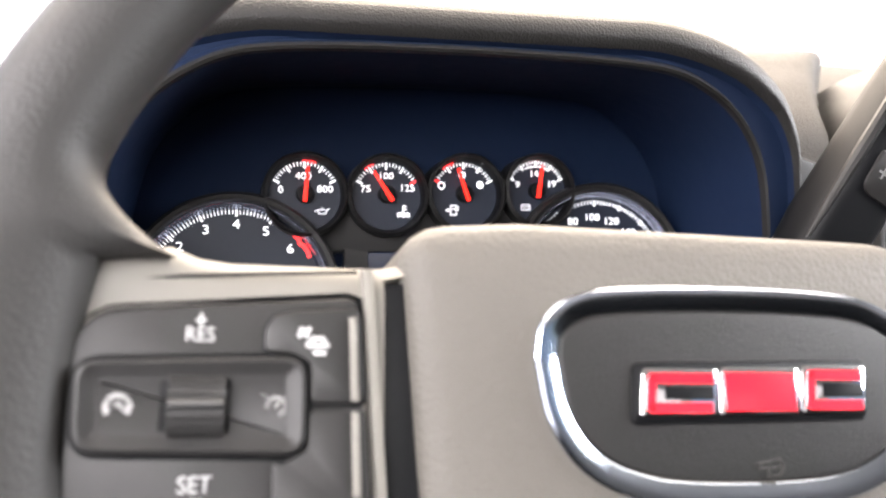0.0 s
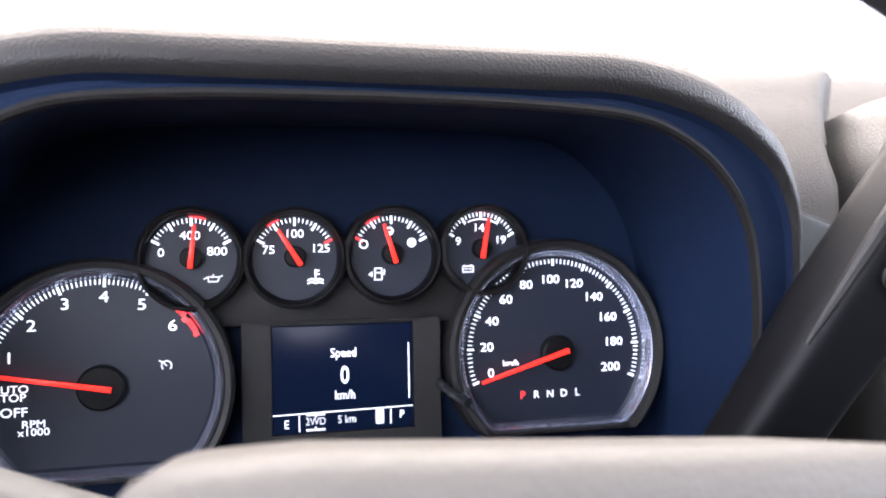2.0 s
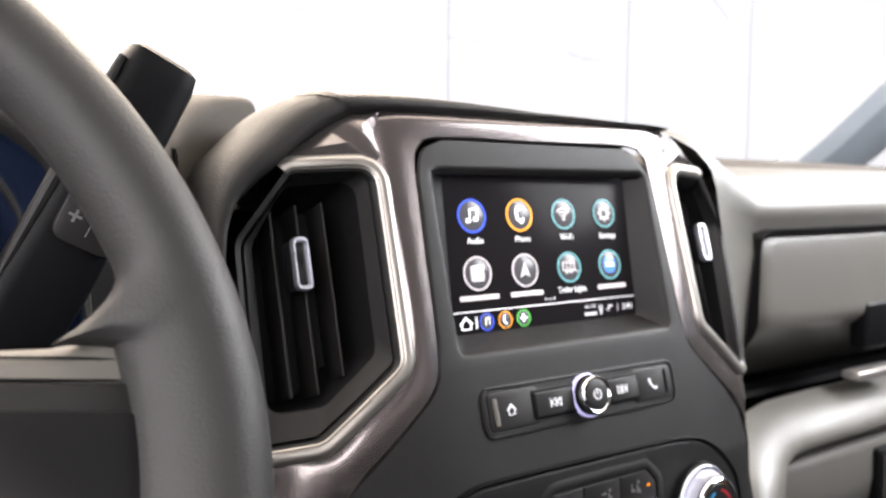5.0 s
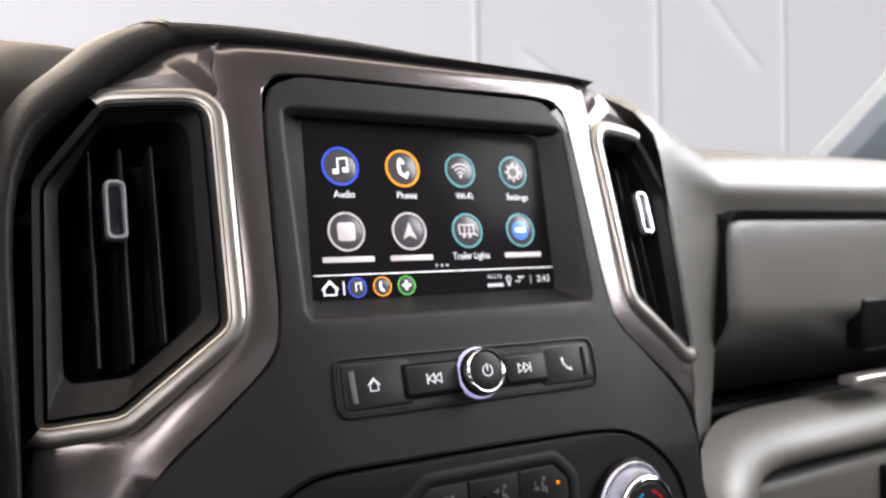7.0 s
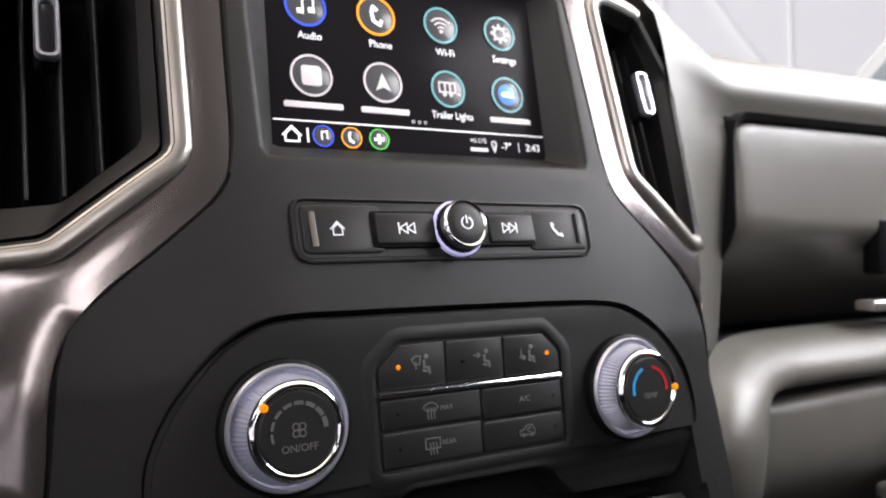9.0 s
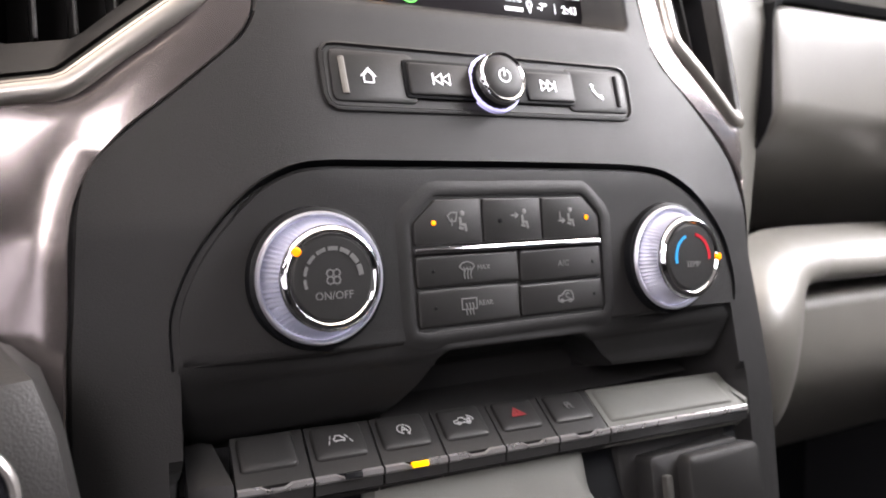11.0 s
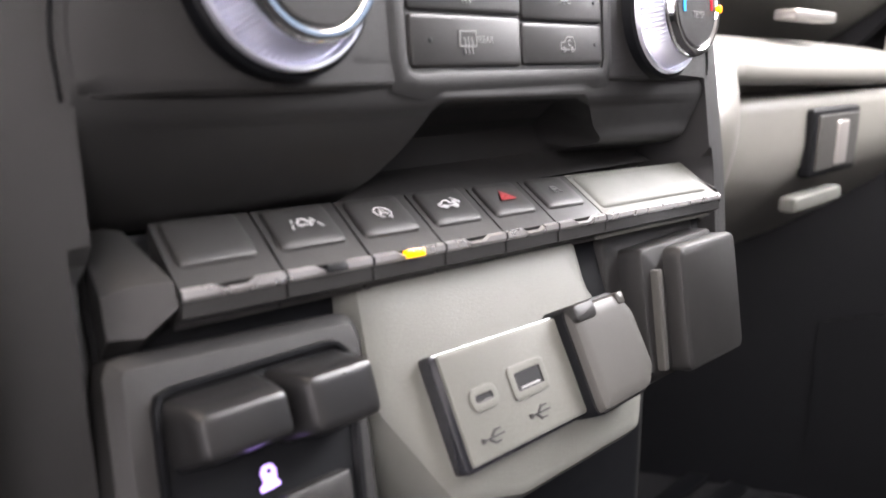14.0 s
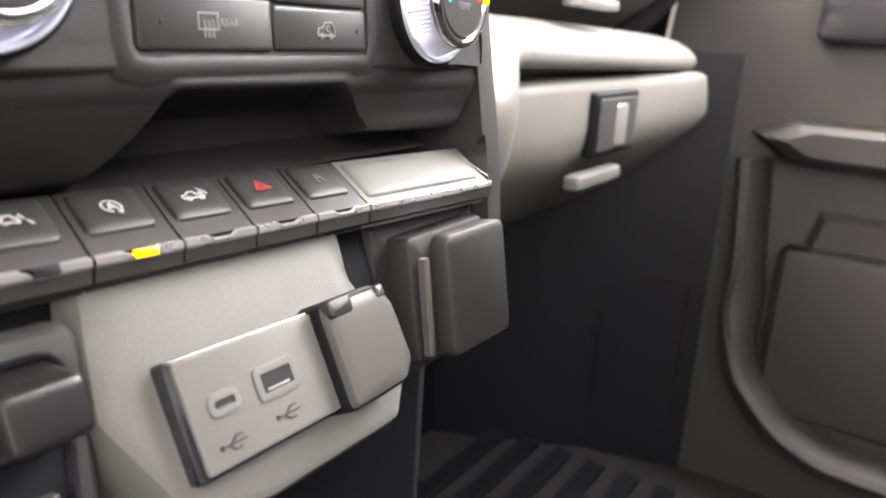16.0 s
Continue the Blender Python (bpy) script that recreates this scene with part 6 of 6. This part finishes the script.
slider(-0.0212, 0.0030, 0.0072, 0.0228, 0.0045, 0.0115)
slider(0.0036, 0.0252, 0.0050, 0.0226, 0.0036, 0.0135)
hu, hv = -0.0010, -0.0008
sy = [(-0.0036, -0.0036), (0.0030, -0.0032), (0.0036, -0.0020), (0.0024, -0.0010), (0.0030, 0.0022), (0.0016, 0.0044), (-0.0012, 0.0044), (-0.0026, 0.0022), (-0.0020, -0.0010), (-0.0036, -0.0022)]
part("trailer_symbol", prism(rounded([(hu + 0.72 * x, hv + 0.70 * y) for x, y in sy], 0.0006), 0.0006, 0.0012, 0.0002), VIOLET, brk, "lit violet trailer symbol")
part("symbol_hole", prism(circle(hu + 0.0001, hv + 0.0016, 0.0006, 12), 0.0010, 0.0014, 0.0001), GLOSS, brk)
for u0, u1, sg in ((-0.0235, -0.0022, "-"), (-0.0012, 0.0172, "+")):
    k = part("gain_key", prism(rounded([(u0, -0.0185), (u1, -0.0185), (u1 + 0.0012, -0.0052), (u0, -0.0052)], 0.0015, 3), 0.0, 0.0040, 0.0012), CAP, brk, "charcoal gain key")
    cu = (u0 + u1) / 2
    part("sign", ribbon([[(cu - 0.0016, -0.0115), (cu + 0.0016, -0.0115)]] + ([[(cu, -0.0131), (cu, -0.0099)]] if sg == "+" else []), 0.0007, 0.0040), PALEINK, k)

# ---- lower dash and knee panels ----
knee = thing("lower_dash", Matrix(), "dark grey lower dash under the switches", "dash panel")
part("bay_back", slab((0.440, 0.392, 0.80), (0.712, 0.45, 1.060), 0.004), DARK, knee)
kb_rows = []
for y, z, x1 in ((0.400, 1.1300, 0.395), (0.362, 1.1290, 0.402), (0.342, 1.1220, 0.4095), (0.335, 1.1080, 0.4140), (0.334, 1.0780, 0.4185), (0.345, 1.0000, 0.4200), (0.400, 0.850, 0.4200)):
    kb_rows.append([(0.05, y + 0.01, z), (0.30, y, z), (x1 - 0.012, y, z), (x1 - 0.003, y + 0.004, z), (x1, y + 0.014, z - 0.003), (x1, 0.42, z - 0.003)])
part("knee_bolster", loft(kb_rows, closed=False), RIMMAT, knee, "grained dark knee bolster")
start = thing("start_button", frame_at((0.3845, 0.3345, 1.095), 2), "round black start button with a silver ring", "start button")
part("ring", turned([(0.0180, -0.002), (0.0178, 0.0020), (0.0168, 0.0030), (0.0155, 0.0024)], 48, cap1=False), SILVER, start, "satin silver ring")
part("push_cap", turned([(0.0156, 0.0), (0.0154, 0.0016), (0.0140, 0.0022), (0.005, 0.0023)], 48), GLOSS, start)

# ---- passenger side of the dash ----
pax = thing("passenger_dash", Matrix(), "grey passenger dash face with an upper storage bin", "dash panel")
GY = 0.470


def between(table, t):
    """Linear reading of a table of (t, a, b), t falling."""
    for p, q in zip(table, table[1:]):
        if p[0] >= t >= q[0]:
            f = (p[0] - t) / (p[0] - q[0])
            return p[1] + (q[1] - p[1]) * f, p[2] + (q[2] - p[2]) * f
    return table[0][1:] if t > table[0][0] else table[-1][1:]


# where the face meets the centre stack: height, x, y
SEAT = [(1.358, 0.706, 0.434), (1.345, 0.719, 0.434), (1.335, 0.728, 0.433), (1.315, 0.7505, 0.432), (1.290, 0.7555, 0.427), (1.264, 0.7535, 0.420), (1.239, 0.7490, 0.411), (1.205, 0.7405, 0.398), (1.176, 0.7325, 0.388), (1.139, 0.7275, 0.380), (1.105, 0.7315, 0.377), (1.08, 0.7330, 0.376)]
ROLL = [(0.545, 1.3485), (0.520, 1.3475), (0.500, 1.3450), (0.484, 1.3405), (0.472, 1.3345), (0.463, 1.3270), (0.457, 1.318)]
FACE_Z = [1.310, 1.3025, 1.2915, 1.275, 1.255, 1.235, 1.21, 1.185, 1.16, 1.1265, 1.112, 1.098]
rows_ = ROLL + [(0.4535 + 0.018 * ((1.310 - z) / 0.2) + (0.0012 if z == 1.3025 else 0.006 if z == 1.2915 else 0.0), z) for z in FACE_Z]
cols_ = [("s", k / 14) for k in range(14)] + [("x", x) for x in [0.8385] + steps(0.86, 1.31, 15) + [1.3315] + steps(1.35, 1.46, 6)]


def face_point(c, k):
    y, z = rows_[k]
    if c[0] == "x":
        return (c[1], y + 0.05 * max(0, (c[1] - 1.15) / 0.3) ** 2, z)
    x0, y0 = between(SEAT, z)
    f = c[1]
    y0 += max(0.0, y - 0.457) * (1.0 if z > 1.31 else 0.0)
    rise = 0.036 * (1 - f) * min(1.0, 0.80 + 1.5 * f) * max(0.0, min(1.0, (z - 1.288) / 0.036))
    return (x0 + (0.8385 - x0) * f, y0 + (y - y0) * (1 - (1 - f) ** 1.25), z + rise)


def pax_face():
    """The dash face with the opening for the upper bin."""
    bm = bmesh.new()
    g = [[bm.verts.new(face_point(c, k)) for k in range(len(rows_))] for c in cols_]
    top, low = len(ROLL) + 2, len(ROLL) + 9
    for i in range(len(cols_) - 1):
        inside = cols_[i][0] == "x" and cols_[i][1] > 0.838 and cols_[i + 1][1] < 1.332
        for j in range(len(rows_) - 1):
            if not (inside and top <= j < low):
                bm.faces.new((g[i][j], g[i + 1][j], g[i + 1][j + 1], g[i][j + 1]))
    return bm


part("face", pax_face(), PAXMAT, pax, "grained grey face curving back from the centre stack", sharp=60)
bin_edge = rounded([(0.840, 1.128), (1.330, 1.128), (1.330, 1.2920), (0.838, 1.2920)], [0.006, 0.013, 0.013, 0.015], 6)
bin_pts = resample(offset(bin_edge, 0.003), 110)
bx, bz = 1.08, 1.209
bulge = lambda z: 0.115 * max(0.0, min(1.0, (1.214 - z) / 0.084)) ** 1.2 + 0.12 * max(0.0, z - 1.215) ** 1.2
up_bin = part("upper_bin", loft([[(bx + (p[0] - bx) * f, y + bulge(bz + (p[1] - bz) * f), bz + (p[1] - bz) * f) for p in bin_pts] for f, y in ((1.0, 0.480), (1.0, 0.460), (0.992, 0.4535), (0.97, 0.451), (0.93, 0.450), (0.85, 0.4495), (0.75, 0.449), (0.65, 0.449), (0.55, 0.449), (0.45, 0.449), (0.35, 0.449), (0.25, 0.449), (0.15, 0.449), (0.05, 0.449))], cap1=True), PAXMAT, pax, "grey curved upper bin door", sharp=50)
part("bin_gap", loft([[(p[0], y + bulge(min(p[1], 1.22)) * 0.6, p[1]) for p in offset(resample(bin_edge, 110), d)] for d, y in ((-0.0024, 0.4760), (-0.0020, 0.4505), (0.0030, 0.4535), (0.0034, 0.4760))]), FACE, pax, "black gap round the bin door")
part("bin_latch", slab((0.997, GY - 0.024, 1.178), (1.065, GY - 0.006, 1.222), 0.005), DARK, up_bin, "black bin latch")
part("latch_lip", slab((0.980, GY - 0.028, 1.151), (1.056, GY - 0.010, 1.159), 0.003), SILVER, up_bin, "pale latch lip")
# the padded band over the glovebox turns down beside the stack: outer edge, inner edge
BAND = [((0.750, 0.510, 0.990), (0.815, 0.510, 0.975)), ((0.747, 0.455, 1.012), (0.814, 0.465, 0.992)), ((0.746, 0.414, 1.040), (0.812, 0.432, 1.018)), ((0.746, 0.394, 1.070), (0.8085, 0.417, 1.047)), ((0.7504, 0.389, 1.0990), (0.8073, 0.412, 1.0751)), ((0.774, 0.405, 1.1225), (0.8095, 0.412, 1.0955)), ((0.816, 0.432, 1.1345), (0.8177, 0.415, 1.1050)), ((0.858, 0.448, 1.1372), (0.838, 0.422, 1.1080)), ((0.913, 0.455, 1.1372), (0.884, 0.430, 1.1078)), ((1.10, 0.462, 1.135), (1.10, 0.436, 1.104)), ((1.30, 0.476, 1.132), (1.30, 0.450, 1.101)), ((1.45, 0.512, 1.130), (1.45, 0.486, 1.098))]


def band():
    outer, inner = spline([p for p, q in BAND], 5), spline([q for p, q in BAND], 5)
    rows = []
    for f in (-0.12, 0.0, 0.08, 0.2, 0.35, 0.5, 0.65, 0.8, 0.92, 1.0, 1.03):
        proud = 0.015 * math.sin(math.pi * max(0.0, min(1.0, f))) ** 0.7 - (0.016 if f < 0 or f > 1 else 0.0)
        rows.append([(p[0] + (q[0] - p[0]) * f, p[1] + (q[1] - p[1]) * f - proud, p[2] + (q[2] - p[2]) * f) for p, q in zip(outer, inner)])
    return loft(rows, closed=False)


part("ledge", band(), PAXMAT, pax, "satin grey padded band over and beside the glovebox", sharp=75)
part("stack_flank", slab((0.712, 0.402, 0.85), (0.731, 0.50, 1.12), 0.003), PANEL, pax)
under = lambda z: 2.2 * max(0.0, 1.05 - z) ** 1.3

glove = thing("glovebox", Matrix(), "grey grained glovebox with a recessed latch", "glovebox")
gb = rounded([(0.812, 0.925), (1.330, 0.925), (1.375, 1.060), (1.355, 1.0985), (0.808, 1.0985)], [0.01, 0.03, 0.03, 0.02, 0.017], 6)
cgx, cgz = 1.09, 0.99
gl = [[(cgx + (p[0] - cgx) * f, y + under(cgz + (p[1] - cgz) * f), cgz + (p[1] - cgz) * f) for p in resample(gb, 90)] for f, y in ((1.0, 0.475), (1.0, 0.450), (0.985, 0.440), (0.95, 0.436), (0.9, 0.4345), (0.8, 0.434), (0.65, 0.4335), (0.5, 0.433), (0.35, 0.433), (0.2, 0.433), (0.05, 0.433))]
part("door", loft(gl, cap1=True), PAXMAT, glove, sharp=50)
part("latch_recess", slab((0.995, 0.428, 1.036), (1.092, 0.438, 1.088), 0.004), DARK, glove, "black latch recess")
part("latch_plate", slab((1.002, 0.4262, 1.041), (1.085, 0.4300, 1.083), 0.0015), CAPGREY, glove, "grey latch plate")
part("latch", slab((1.037, 0.4245, 1.043), (1.060, 0.432, 1.078), 0.003), SILVER, glove, "silver glovebox latch")
part("lower_lip", slab((0.970, 0.426, 1.013), (1.062, 0.440, 1.025), 0.004), POD, glove, "pale pull lip")

# ---- passenger door and footwell ----
door = thing("door_1", Matrix(), "dark grey passenger door with armrest and map pocket", "door", kind="structure")
part("skin", slab((1.44, -1.25, 0.52), (1.50, 1.05, 1.36)), BUTTON, door)
part("armrest", loft([[(1.44, y, z) for y, z in ((-0.6, 1.06), (0.36, 1.050), (0.40, 1.030), (0.36, 1.000), (-0.6, 0.99))], [(1.395, y, z) for y, z in ((-0.6, 1.055), (0.34, 1.047), (0.375, 1.030), (0.34, 1.005), (-0.6, 0.995))], [(1.385, y, z) for y, z in ((-0.6, 1.045), (0.32, 1.040), (0.35, 1.028), (0.32, 1.012), (-0.6, 1.005))]], cap1=True), BUTTON, door, "padded armrest")
part("switch_plate", slab((1.405, 0.08, 1.140), (1.442, 0.340, 1.215), 0.010), GLOSS, door, "black door switch plate")
part("pocket", tube(spline([(1.425, 0.385, 1.00), (1.420, 0.372, 0.86), (1.415, 0.362, 0.745), (1.412, 0.325, 0.690), (1.41, 0.27, 0.652), (1.41, 0.17, 0.636), (1.41, -0.3, 0.62)], 5), 0.030, 12, flat=0.6), PANEL, door, "raised rim of the map pocket")
part("pocket_lid", loft([[(1.441, y, z) for y, z in ((0.305, 0.945), (0.340, 0.810), (0.315, 0.730), (0.24, 0.690), (-0.3, 0.690), (-0.3, 0.945))], [(1.428, y, z) for y, z in ((0.295, 0.935), (0.328, 0.810), (0.305, 0.738), (0.235, 0.700), (-0.3, 0.700), (-0.3, 0.935))]], cap1=True), PANEL, door, "dark inset door panel")
part("speaker", slab((1.425, 0.12, 0.67), (1.442, 0.34, 0.90), 0.02), PANEL, door, "dark speaker grille panel")
kick = thing("kick_panel", Matrix(), "dark footwell side panel below the dash", "footwell panel")
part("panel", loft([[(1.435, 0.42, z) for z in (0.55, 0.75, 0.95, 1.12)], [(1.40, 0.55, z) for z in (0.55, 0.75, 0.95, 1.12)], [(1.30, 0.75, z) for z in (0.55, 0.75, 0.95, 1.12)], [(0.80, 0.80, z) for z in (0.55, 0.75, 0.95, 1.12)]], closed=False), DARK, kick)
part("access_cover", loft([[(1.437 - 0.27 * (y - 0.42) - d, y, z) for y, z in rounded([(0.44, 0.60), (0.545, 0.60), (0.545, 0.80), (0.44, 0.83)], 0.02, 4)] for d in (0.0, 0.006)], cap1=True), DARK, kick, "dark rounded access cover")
mat_ = thing("floor_mat", Matrix(), "ribbed black rubber floor mat in the footwell", "floor mat")
for i in range(12):
    part("rib", slab((0.80, 0.10 + 0.05 * i, 0.552), (1.36, 0.125 + 0.05 * i, 0.560), 0.002), DARK, mat_)
